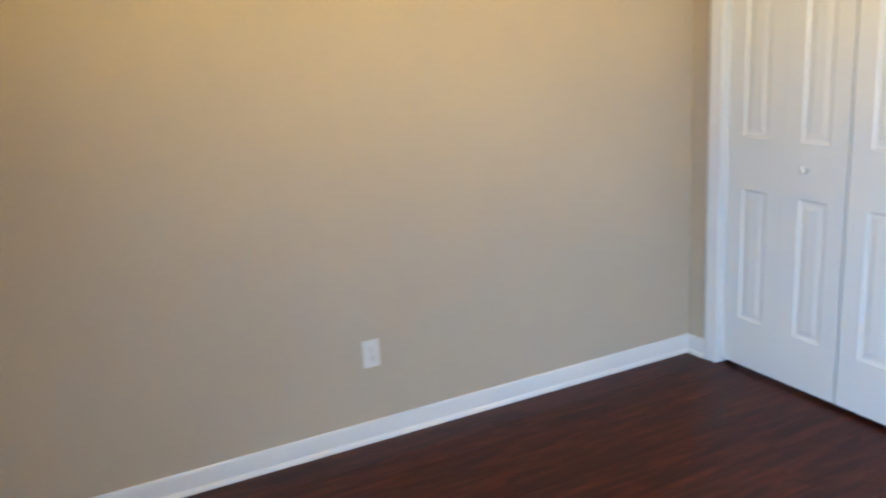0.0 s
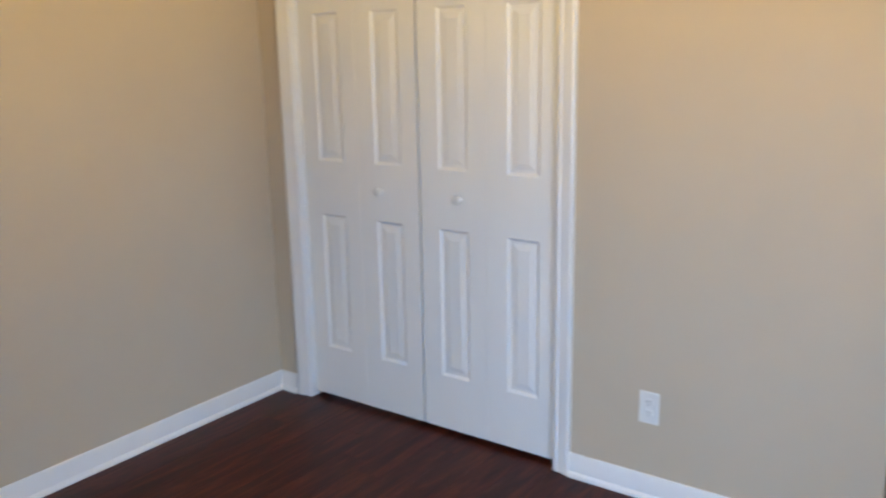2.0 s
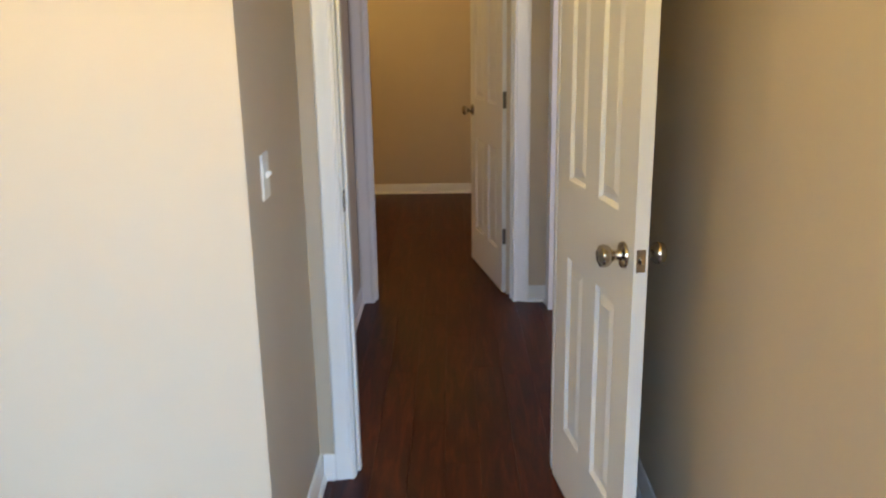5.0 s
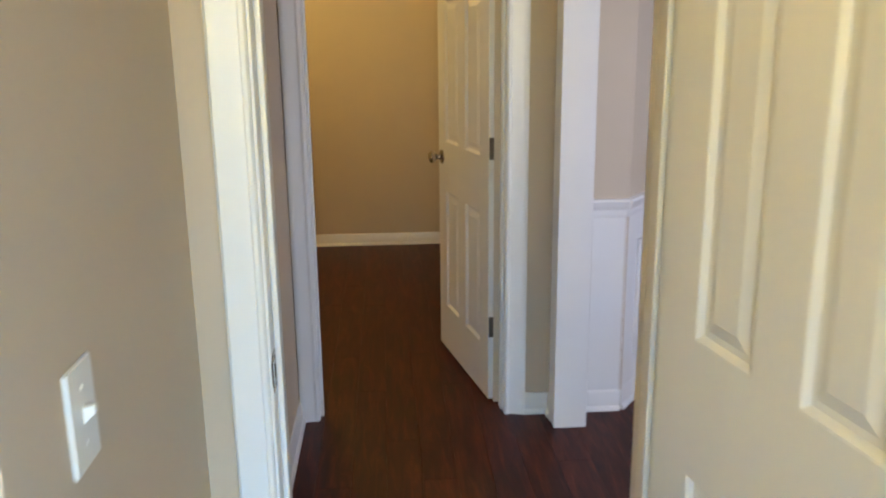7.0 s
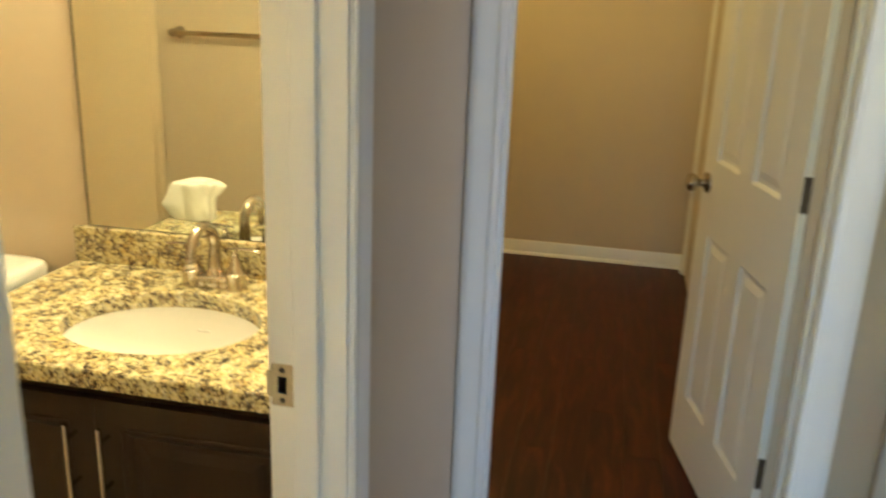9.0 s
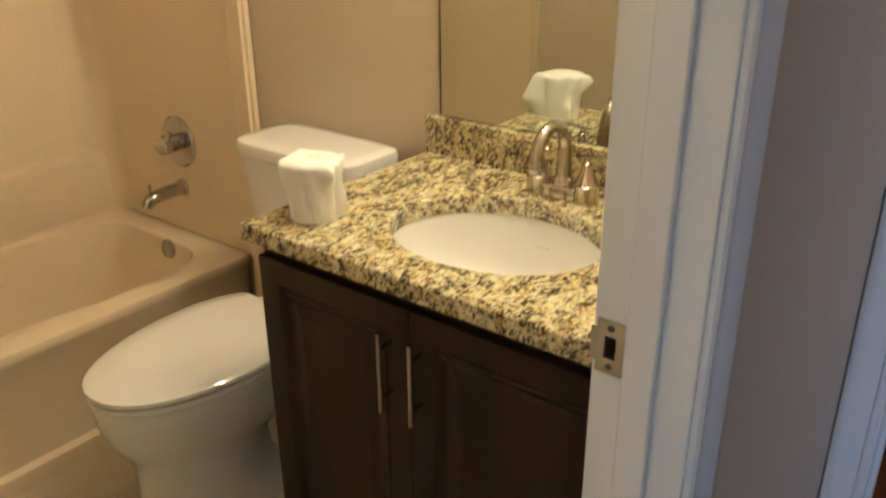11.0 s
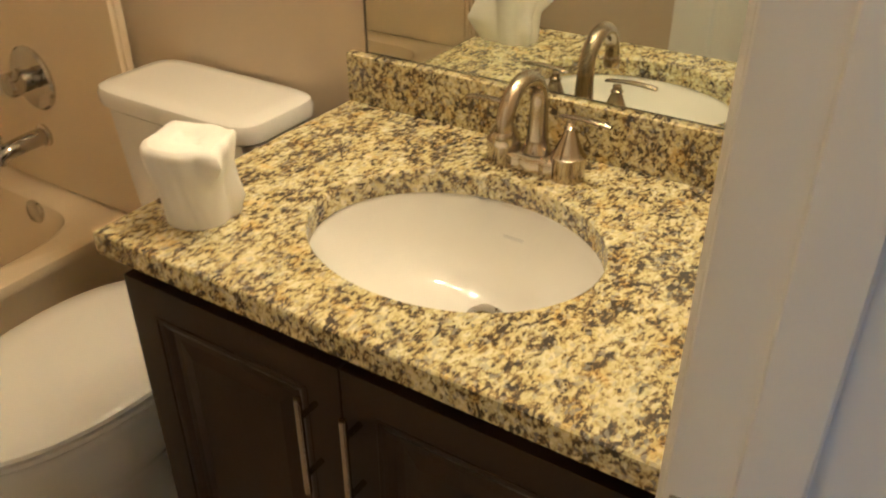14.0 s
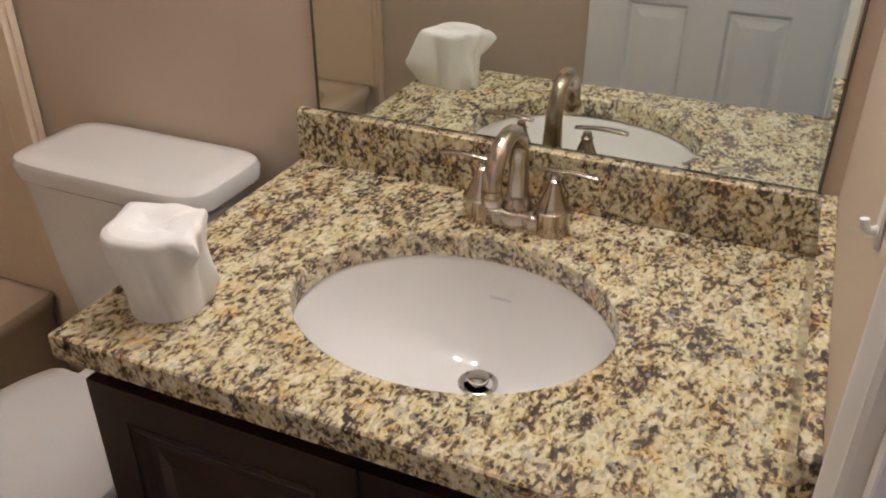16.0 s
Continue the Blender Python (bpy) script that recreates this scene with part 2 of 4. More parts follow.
def lathe(bm, rings, centre=(0, 0, 0), axis="z", seg=24, ax=1.0, ay=1.0, caps=True):
    """Rings of (radius, height) turned about an axis through centre."""
    c = Vector(centre)
    made = []
    for r, h in rings:
        row = []
        for k in range(seg):
            a = 2 * math.pi * k / seg
            p, q = r * math.cos(a) * ax, r * math.sin(a) * ay
            d = {"z": (p, q, h), "x": (h, p, q), "y": (q, h, p)}[axis]
            row.append(bm.verts.new(c + Vector(d)))
        made.append(row)
    for r0, r1 in zip(made, made[1:]):
        for k in range(seg):
            bm.faces.new((r0[k], r0[(k + 1) % seg], r1[(k + 1) % seg], r1[k]))
    if caps:
        bm.faces.new(made[0][::-1])
        bm.faces.new(made[-1])
    return bm


def tube(bm, points, radius, seg=12):
    """A round bar along points; radius is a number or one for each point."""
    pts = [Vector(p) for p in points]
    rad = radius if isinstance(radius, (list, tuple)) else [radius] * len(pts)
    rows, side = [], None
    for i, p in enumerate(pts):
        t = (pts[min(i + 1, len(pts) - 1)] - pts[max(i - 1, 0)]).normalized()
        if side is None:
            side = t.orthogonal().normalized()
        side = (side - t * side.dot(t)).normalized()
        w = t.cross(side)
        rows.append([bm.verts.new(p + rad[i] * (math.cos(a) * side + math.sin(a) * w)) for a in (2 * math.pi * k / seg for k in range(seg))])
    for r0, r1 in zip(rows, rows[1:]):
        for k in range(seg):
            bm.faces.new((r0[k], r0[(k + 1) % seg], r1[(k + 1) % seg], r1[k]))
    bm.faces.new(rows[0][::-1])
    bm.faces.new(rows[-1])
    return bm


def loft(bm, rows):
    """Closed rings of equal count joined in order and capped."""
    made = [[bm.verts.new(p) for p in r] for r in rows]
    n = len(made[0])
    for r0, r1 in zip(made, made[1:]):
        for k in range(n):
            bm.faces.new((r0[k], r0[(k + 1) % n], r1[(k + 1) % n], r1[k]))
    bm.faces.new(made[0][::-1])
    bm.faces.new(made[-1])
    return bm


def oval(cx, cy, rx, ry, z, n=32, power=2.0, back=None):
    out = []
    for k in range(n):
        a = 2 * math.pi * k / n
        c, s = math.cos(a), math.sin(a)
        e = 2.0 / power
        x = rx * math.copysign(abs(c) ** e, c)
        y = ry * math.copysign(abs(s) ** e, s)
        if back is not None and x > back:
            x = back
        out.append((cx + x, cy + y, z))
    return out


# ---------------------------------------------------------------- walls
H = 2.44
XC, XD, XD2, XE = 2.825, 3.520, 3.602, 5.340      # closet wall, bedroom door wall and its hall face, end wall
YA, YR, YB = 3.31, -0.27, 0.795                    # outlet wall, right-hand wall, recess wall
YH, YT = 0.850, 0.967                             # hall face and bath face of the bathroom wall
XM, XW = 5.176, 3.640                             # mirror wall, bath's west wall
J1, J2 = 0.0, 0.675                            # bedroom doorway
B1, B2 = 3.738, 4.450                             # bathroom doorway
E1, E2 = 0.016, 0.768                             # end-room doorway
TOP = 2.04

structure("wall_north", boxes((-0.67, XC + 0.115, YA, YA + 0.12, 0, H)), PAINT, "matte beige painted bedroom wall")
structure("wall_closet", boxes((XC, XC + 0.115, YB, 1.87, 0, H), (XC, XC + 0.115, 3.118, YA, 0, H), (XC, XC + 0.115, 1.87, 3.118, TOP, H)), PAINT, "beige wall round the closet opening")
structure("wall_recess", boxes((XC + 0.115, XD, YB, YB + 0.115, 0, H)), PAINT, "beige wall beside the bedroom doorway")
structure("closet_back_wall", boxes((3.50, 3.525, YB + 0.115, YA, 0, H)), PAINT)
structure("wall_bedroom_door", boxes((XD, XD2, J2 + 0.018, YB + 0.115, 0, H), (XD, XD2, YR, J1 - 0.018, 0, H), (XD, XD2, J1 - 0.018, J2 + 0.018, TOP, H)), PAINT, "beige wall round the bedroom doorway")
structure("wall_south", boxes((-0.67, 0.10, YR - 0.12, YR, 0, H), (1.30, XD2, YR - 0.12, YR, 0, H), (0.10, 1.30, YR - 0.12, YR, 0, 0.9), (0.10, 1.30, YR - 0.12, YR, 2.1, H)), PAINT, "matte beige wall behind the open bedroom door")
structure("wall_west", boxes((-0.67, -0.55, YR, 0.15, 0, H), (-0.67, -0.55, 1.75, YA, 0, H), (-0.67, -0.55, 0.15, 1.75, 0, 0.9), (-0.67, -0.55, 0.15, 1.75, 2.1, H)), PAINT, "beige wall with the bedroom window")
structure("wall_bath_south", boxes((XD2, B1 - 0.018, YH, YT, 0, H), (B2 + 0.018, XE, YH, YT, 0, H), (B1 - 0.018, B2 + 0.018, YH, YT, TOP, H)), PAINT, "beige wall between hall and bathroom")
structure("wall_bath_east", boxes((XM, XM + 0.12, YT, 3.3, 0, H)), PAINT, "warm beige wall behind vanity and toilet")
structure("wall_bath_west", boxes((XW - 0.1, XW, YT, 3.3, 0, H)), PAINT, "beige bathroom wall with the towel bar")
structure("wall_bath_north", boxes((XW - 0.1, XM + 0.12, 3.3, 3.4, 0, H)), PAINT)
structure("wall_end_room_door", boxes((XE, XE + 0.115, E2 + 0.018, 2.4, 0, H), (XE, XE + 0.115, -0.475, E1 - 0.018, 0, H), (XE, XE + 0.115, E1 - 0.018, E2 + 0.018, TOP, H)), PAINT, "beige wall round the end doorway")
structure("wall_end_room_far", boxes((8.325, 8.44, -0.1, 2.4, 0, H)), PAINT, "yellow-lit beige far wall")
structure("wall_end_room_left", boxes((XE, 8.44, 2.4, 2.5, 0, H)), PAINT)
structure("wall_end_room_right", boxes((XE + 0.115, 8.325, -0.08, 0.045, 0, H)), PAINT, "beige side wall of the end room")
structure("wall_stub", boxes((5.20, XE, -0.278, -0.175, 0, H), (XD2, 4.16, -0.278, -0.175, 0, H), (4.16, 5.20, -0.278, -0.175, 2.1, H)), PAINT, "short wall beside the cased opening")
bm = bmesh.new()
sweep(bm, [(0, 0), (0.6366, 0), (0.6366, 0.1), (0.04, 0.1)], (XE, -0.465, 0), (XE, -0.465, H), Vector((0.50, -0.394, 0)).normalized(), Vector((0.394, 0.50, 0)).normalized())
structure("wall_diagonal", bm, PAINT, "beige angled wall over white wainscot")
structure("wall_living", boxes((XD2 - 0.12, XD2, -4.0, -2.45, 0, H), (XD2 - 0.12, XD2, -1.05, YR - 0.12, 0, H), (XD2 - 0.12, XD2, -2.45, -1.05, 0, 0.6), (XD2 - 0.12, XD2, -2.45, -1.05, 2.2, H), (8.44, 9.62, -0.18, -0.08, 0, H), (XD2 - 0.12, 9.62, -4.12, -4.0, 0, H)), PAINT)
structure("ceiling", boxes((-0.7, 10.8, -4.2, 3.5, H, H + 0.1)), CEIL, "flat white ceiling")
structure("subfloor", boxes((-0.7, 10.8, -4.2, 3.5, -0.12, -0.013)), SUB)

# ---------------------------------------------------------------- trim
BASE = [(0, 0), (0.024, 0), (0.024, 0.008), (0.020, 0.016), (0.013, 0.020), (0.013, 0.066), (0.010, 0.074), (0.010, 0.079), (0.005, 0.088), (0, 0.088)]
CASE = [(0, 0), (0, 0.009), (0.004, 0.013), (0.010, 0.013), (0.013, 0.010), (0.030, 0.012), (0.044, 0.018), (0.058, 0.018), (0.063, 0.014), (0.063, 0)]


def baseboard(p0, p1, out):
    structure("baseboard", sweep(bmesh.new(), BASE, (*p0, 0), (*p1, 0), (*out, 0), (0, 0, 1)), TRIM, "white baseboard with quarter-round shoe moulding", True)


def casing(p, side, out, top=TOP, width=0.063):
    """One upright of a door casing at p, its thin edge inside; side points away from the opening."""
    structure("trim_casing", sweep(bmesh.new(), [(a * width / 0.063, b) for a, b in CASE], (*p, 0), (*p, top + 0.063), (*side, 0), (*out, 0)), TRIM, "white moulded door casing", True)


def casing_head(p0, p1, out, top=TOP):
    structure("trim_casing_head", sweep(bmesh.new(), CASE, (*p0, top), (*p1, top), (0, 0, 1), (*out, 0)), TRIM, "white moulded door casing", True)


baseboard((-0.55, YA), (XC, YA), (0, -1))
baseboard((XC, YB - 0.024), (XC, 1.807), (-1, 0))
baseboard((XC, 3.193), (XC, YA - 0.013), (-1, 0))
baseboard((XC - 0.013, YB), (XD, YB), (0, -1))
baseboard((XD, J2 + 0.068), (XD, YB - 0.013), (-1, 0))
baseboard((-0.55, YR), (XD, YR), (0, 1))
baseboard((XD, YR + 0.013), (XD, J1 - 0.073), (-1, 0))
baseboard((4.516, YH), (XE, YH), (0, -1))
baseboard((XE, E1 - 0.073), (XE, -0.172), (-1, 0))
baseboard((XE, -0.282), (XE, -0.465), (-1, 0))
baseboard((8.325, 0.045), (8.325, 2.4), (-1, 0))
baseboard((8.22, 0.045), (8.325, 0.045), (0, 1))
baseboard((5.28, -0.175), (XE, -0.175), (0, 1))
d = Vector((0.50, -0.394, 0)).normalized()
nrm = (-0.394 / 0.6366, -0.50 / 0.6366)
baseboard((XE, -0.465), (XE + 0.50, -0.859), nrm)

# closet, bedroom, bathroom and end-room casings
casing((XC, 1.870), (0, -1), (-1, 0))
casing((XC, 3.116), (0, 1), (-1, 0), width=0.075)
casing_head((XC, 1.807), (XC, 3.193), (-1, 0))
casing((XD, J2 + 0.005), (0, 1), (-1, 0), width=0.063)
casing((XD, J1 - 0.006), (0, -1), (-1, 0), width=0.055)
casing_head((XD, J1 - 0.06), (XD, J2 + 0.055), (-1, 0))
casing((XD2, J2 + 0.006), (0, 1), (1, 0))
casing((XD2, J1 - 0.006), (0, -1), (1, 0))
casing((B2 + 0.006, YH), (1, 0), (0, -1), width=0.060)
casing_head((B1 - 0.02, YH), (B2 + 0.07, YH), (0, -1))
casing((B2 + 0.030, YT), (1, 0), (0, 1), width=0.045)
casing((B1 - 0.006, YT), (-1, 0), (0, 1))
casing((XE, E2 + 0.004), (0, 1), (-1, 0), width=0.074)
casing((XE, E1 - 0.002), (0, -1), (-1, 0), width=0.084)
casing_head((XE, E1 - 0.07), (XE, E2 + 0.07), (-1, 0))
casing((8.20, 0.045), (1, 0), (0, 1))
# cased opening to the living room
casing((5.20, -0.175), (1, 0), (0, 1), 2.1, 0.08)
casing((4.16, -0.175), (-1, 0), (0, 1), 2.1, 0.08)
structure("jamb_board", boxes((4.16, 4.176, -0.292, -0.161, 0, 2.1, 0.002)), TRIM, "flat white jamb of the cased opening")
casing((5.20, -0.278), (1, 0), (0, -1), 2.1, 0.08)
structure("jamb_board", boxes((5.184, 5.2, -0.292, -0.161, 0, 2.1, 0.002)), TRIM, "flat white jamb of the cased opening")


def door_lining(name, x0, x1, y0, y1, along, stops, lip=0.018):
    """Two jamb boards and a head inside an opening; along is the axis of its width. stops: near and far edge of the stop strip."""
    for k, (a, s) in enumerate(((0, -1), (1, 1))):
        bm = bmesh.new()
        if along == "y":
            e = (y0, y1)[a]
            box(bm, x0, x1, min(e, e + s * lip), max(e, e + s * lip), 0, TOP, 0.0015)
            box(bm, stops[0], stops[1], min(e, e - s * 0.011), max(e, e - s * 0.011), 0, TOP - 0.011, 0.002)
        else:
            e = (x0, x1)[a]
            box(bm, min(e, e + s * lip), max(e, e + s * lip), y0, y1, 0, TOP, 0.0015)
            box(bm, min(e, e - s * 0.011), max(e, e - s * 0.011), stops[0], stops[1], 0, TOP - 0.011, 0.002)
        structure(name, bm, TRIM, "white painted door jamb with stop strip")
    structure(name + "_head", boxes((x0, x1, y0, y1, TOP - 0.012, TOP)), TRIM)


door_lining("door_jamb_bedroom", XD - 0.002, XD2 + 0.002, J1, J2, "y", (XD + 0.040, XD + 0.078))
door_lining("door_jamb_bath", B1, B2, YH - 0.002, YT + 0.002, "x", (YT - 0.078, YT - 0.040))
door_lining("door_jamb_end", XE - 0.002, XE + 0.117, E1, E2, "y", (XE + 0.037, XE + 0.075))
structure("closet_jamb", boxes((XC - 0.002, XC + 0.117, 1.852, 1.8795, 0, TOP), (XC - 0.002, XC + 0.117, 3.112, 3.118, 0, TOP)), TRIM, "white closet jamb")

# wainscot: white boards, cap rail and picture-frame moulding
RAIL = [(0, 0), (0.006, 0), (0.012, 0.012), (0.012, 0.030), (0.020, 0.040), (0.026, 0.052), (0.030, 0.066), (0.026, 0.074), (0, 0.074)]
structure("wainscot_end", boxes((XE - 0.004, XE, -0.462, -0.278, 0.088, 0.83)), TRIM, "white painted wainscot board")
structure("rail_end", sweep(bmesh.new(), RAIL, (XE, -0.292, 0.818), (XE, -0.468, 0.818), (-1, 0, 0), (0, 0, 1)), TRIM, "white moulded chair rail", True)
c0, n3 = Vector((XE, -0.465, 0)), Vector((*nrm, 0))
structure("wainscot_diagonal", sweep(bmesh.new(), [(0, 0.088), (0.6366, 0.088), (0.6366, 0.83), (0, 0.83)], c0, c0 + n3 * 0.004, d, (0, 0, 1)), TRIM, "white painted wainscot board")
structure("rail_diagonal", sweep(bmesh.new(), RAIL, c0 - d * 0.01 + Vector((0, 0, 0.818)), c0 + d * 0.64 + Vector((0, 0, 0.818)), n3, (0, 0, 1)), TRIM, "white moulded chair rail", True)
MOULD = [(0, 0), (0, 0.010), (0.006, 0.016), (0.014, 0.012), (0.024, 0.006), (0.024, 0)]
bm = bmesh.new()
f0, f1, z0, z1 = 0.115, 0.53, 0.21, 0.705
q = c0 + n3 * 0.004
up = Vector((0, 0, 1))
sweep(bm, MOULD, q + d * f0 + up * z0, q + d * f0 + up * z1, d, n3)
sweep(bm, MOULD, q + d * f1 + up * z0, q + d * f1 + up * z1, -d, n3)
sweep(bm, MOULD, q + d * f0 + up * z0, q + d * f1 + up * z0, up, n3)
sweep(bm, MOULD, q + d * f0 + up * z1, q + d * f1 + up * z1, -up, n3)
structure("panel_moulding", bm, TRIM, "white picture-frame moulding", True)


# ---------------------------------------------------------------- doors
def slab(w, h, t, panels, n_in=0.010):
    """A moulded door leaf: x 0..w, y 0..t, z 0..h, with sunk and raised panels (x0, x1, z0, z1) on both faces."""
    bm = bmesh.new()
    xs = sorted({0.0, w, *[p[0] for p in panels], *[p[1] for p in panels]})
    zs = sorted({0.0, h, *[p[2] for p in panels], *[p[3] for p in panels]})
    for y, s in ((0.0, 1), (t, -1)):
        for xa, xb in zip(xs, xs[1:]):
            for za, zb in zip(zs, zs[1:]):
                mx, mz = (xa + xb) / 2, (za + zb) / 2
                if any(p[0] < mx < p[1] and p[2] < mz < p[3] for p in panels):
                    continue
                bm.faces.new([bm.verts.new(c) for c in ((xa, y, za), (xb, y, za), (xb, y, zb), (xa, y, zb))])
        for x0, x1, p0, p1 in panels:
            rows = []
            for inset, depth in ((0, 0), (0.004, 0.001), (0.013, n_in), (0.024, n_in), (0.046, 0.003)):
                rows.append([bm.verts.new(c) for c in ((x0 + inset, y + s * depth, p0 + inset), (x1 - inset, y + s * depth, p0 + inset), (x1 - inset, y + s * depth, p1 - inset), (x0 + inset, y + s * depth, p1 - inset))])
            for r0, r1 in zip(rows, rows[1:]):
                for k in range(4):
                    bm.faces.new((r0[k], r0[(k + 1) % 4], r1[(k + 1) % 4], r1[k]))
            bm.faces.new(rows[-1])
    for a, b in (((0, 0), (0, h)), ((w, 0), (w, h)), ((0, 0), (w, 0)), ((0, h), (w, h))):
        bm.faces.new([bm.verts.new(c) for c in ((a[0], 0, a[1]), (b[0], 0, b[1]), (b[0], t, b[1]), (a[0], t, a[1]))])
    bmesh.ops.remove_doubles(bm, verts=bm.verts, dist=0.0001)
    return bm


def six_panels(w):
    s, m = 0.115, 0.105
    a, b = s, (w - m) / 2
    c, e = (w + m) / 2, w - s
    return [(x0, x1, z0, z1) for x0, x1 in ((a, b), (c, e)) for z0, z1 in ((0.22, 0.795), (1.025, 1.665), (1.765, 1.915))]


def knob_mesh(p, s):
    """A round door knob with rose at p on a leaf's face, s: the way it points along y."""
    bm = bmesh.new()
    rings = [(0.031, 0), (0.033, 0.003), (0.031, 0.008), (0.016, 0.012), (0.012, 0.020), (0.012, 0.028), (0.018, 0.034), (0.026, 0.042), (0.0285, 0.052), (0.026, 0.061), (0.016, 0.067), (0.004, 0.069)]
    return lathe(bm, [(r, s * h) for r, h in rings], p, "y", 24)


def hinge_mesh(x, y, z, leaf):
    bm = bmesh.new()
    lathe(bm, [(0.004, -0.050), (0.0065, -0.046), (0.0065, 0.046), (0.004, 0.050)], (x, y, z), "z", 12)
    box(bm, *leaf, z - 0.044, z + 0.044)
    return bm


def hinged_door(name, m, w, label, hinges=(0.34, 1.085, 1.83), knob_z=0.95, paint_hinge=False):
    """A six-panel door hung at x=0, its face at y=0 and thickness towards +y."""
    ob = thing(name, m, label, "door", kind="structure")
    t = 0.035
    leaf = part("leaf", slab(w, 2.015, t, six_panels(w)), DOORP, ob)
    for z in hinges:
        part("hinge", hinge_mesh(-0.004, -0.006, z, (-0.002, 0.0, 0.003, 0.033)), BRONZE, ob, "satin nickel butt hinge", True)
    for s, y in ((-1, 0.0), (1, t)):
        part("knob", knob_mesh((w - 0.062, y, knob_z), s), NICKEL, ob, "satin nickel round knob", True)
    part("latch_plate", boxes((w - 0.0005, w + 0.0015, 0.006, t - 0.006, knob_z - 0.028, knob_z + 0.028, 0.0006), (w, w + 0.010, 0.012, t - 0.012, knob_z - 0.008, knob_z + 0.008, 0.003)), NICKEL, ob, "nickel latch plate")
    return ob


# the bedroom door swings back to the right-hand wall, its panelled face to the room
ang = math.degrees(math.atan2(-0.098, -0.644))
door_d = hinged_door("door_bedroom", pose(XD - 0.006, 0.012, 0.012, 0, 0, ang), 0.650, "white six-panel door standing open against the beige wall", hinges=(), knob_z=0.93)
door_e = hinged_door("door_end_room", pose(XE + 0.126, E1 + 0.016, 0.012, 0, 0, 11.7), 0.745, "white six-panel door standing open into the end room", hinges=(0.322, 1.068, 1.81))
door_b = hinged_door("door_bathroom", pose(B1 + 0.002, YT + 0.006, 0.012, 0, 0, 92), 0.705, "white six-panel door folded back inside the bathroom", hinges=(0.3, 1.05, 1.8))


def strike(m, label):
    """A strike plate: its face towards +z of the pose, long side along y."""
    ob = thing("strike_plate", m @ Matrix.Diagonal((1.2, 1.15, 1, 1)), label, "strike plate")
    bm = bmesh.new()
    for x0, x1, y0, y1 in ((-0.014, -0.006, -0.029, 0.029), (0.006, 0.014, -0.029, 0.029), (-0.006, 0.006, -0.029, -0.012), (-0.006, 0.006, 0.012, 0.029), (0.014, 0.020, -0.018, 0.018)):
        box(bm, x0, x1, y0, y1, -0.001, 0.0016)
    part("plate", bm, NICKEL, ob, "satin nickel plate")
    part("recess", boxes((-0.0058, 0.0058, -0.0118, 0.0118, -0.012, -0.0006)), DARK, ob, "dark latch hole")
    for y in (-0.021, 0.021):
        part("screw", lathe(bmesh.new(), [(0.0035, 0.001), (0.0035, 0.0022), (0.002, 0.0026)], (0, y, 0), "z", 10), BRONZE, ob)
    return ob


strike(Matrix.Translation((XD + 0.019, J2 - 0.0006, 0.957)) @ Matrix(((-1, 0, 0, 0), (0, 0, -1, 0), (0, 1, 0, 0), (0, 0, 0, 1))), "small nickel strike plate in the white bedroom jamb")
strike(Matrix.Translation((B2 - 0.0006, YT - 0.020, 0.943)) @ Matrix(((0, 0, -1, 0), (1, 0, 0, 0), (0, 1, 0, 0), (0, 0, 0, 1))), "nickel strike plate with screws in the white bathroom jamb")


# closet: two bifold pairs
def bifold(y0, knob_at, group):
    ob = thing("bifold_door", pose(XC + 0.030, y0, 0.02, 0, 0, -90), "white panelled bifold closet door, shut", "closet door", group)
    for k in range(2):
        w = 0.305
        leaf = part("leaf", slab(w, 1.995, 0.030, [(0.085, 0.225, z0, z1) for z0, z1 in ((0.225, 0.835), (1.06, 1.665), (1.755, 1.90))], 0.008), DOORP, ob)
        leaf.location = (k * (w + 0.0008), 0, 0)
    part("knob", lathe(bmesh.new(), [(0.010, 0), (0.009, -0.010), (0.014, -0.016), (0.017, -0.022), (0.015, -0.028), (0.006, -0.031)], (knob_at, 0, 0.955), "y", 18), PLATE, ob, "small white round knob", True)
    return ob


bifold(3.1105, 0.424, "closet doors")
bifold(2.4885, 0.187, "closet doors")
structure("closet_track", boxes((XC + 0.02, XC + 0.07, 1.875, 3.125, 2.018, 2.036)), TRIM)


# ---------------------------------------------------------------- plates on the walls
def outlet(m, label):
    """A duplex outlet: its face towards +z of the pose, upright along y."""
    ob = thing("outlet", m, label, "outlet", "wall outlets")
    part("cover", box(bmesh.new(), -0.0355, 0.0355, -0.0575, 0.0575, 0, 0.006, 0.0025, 2), PLATE, ob)
    for y in (-0.0195, 0.0195):
        face = part("receptacle", lathe(bmesh.new(), [(0.0170, 0.005), (0.0170, 0.0075), (0.0160, 0.0080)], (0, y, 0), "z", 20, 1.0, 0.82), PLATE, ob)
        part("slot", boxes((-0.0075, -0.0055, y + 0.0005, y + 0.0085, 0.0079, 0.0085), (0.0055, 0.0075, y + 0.0015, y + 0.0080, 0.0079, 0.0085), (-0.0022, 0.0022, y - 0.0095, y - 0.0050, 0.0079, 0.0085)), DARK, face)
    part("screw", lathe(bmesh.new(), [(0.003, 0.006), (0.003, 0.0068), (0.002, 0.0072)], (0, 0, 0), "z", 10), PLATE, ob)
    return ob


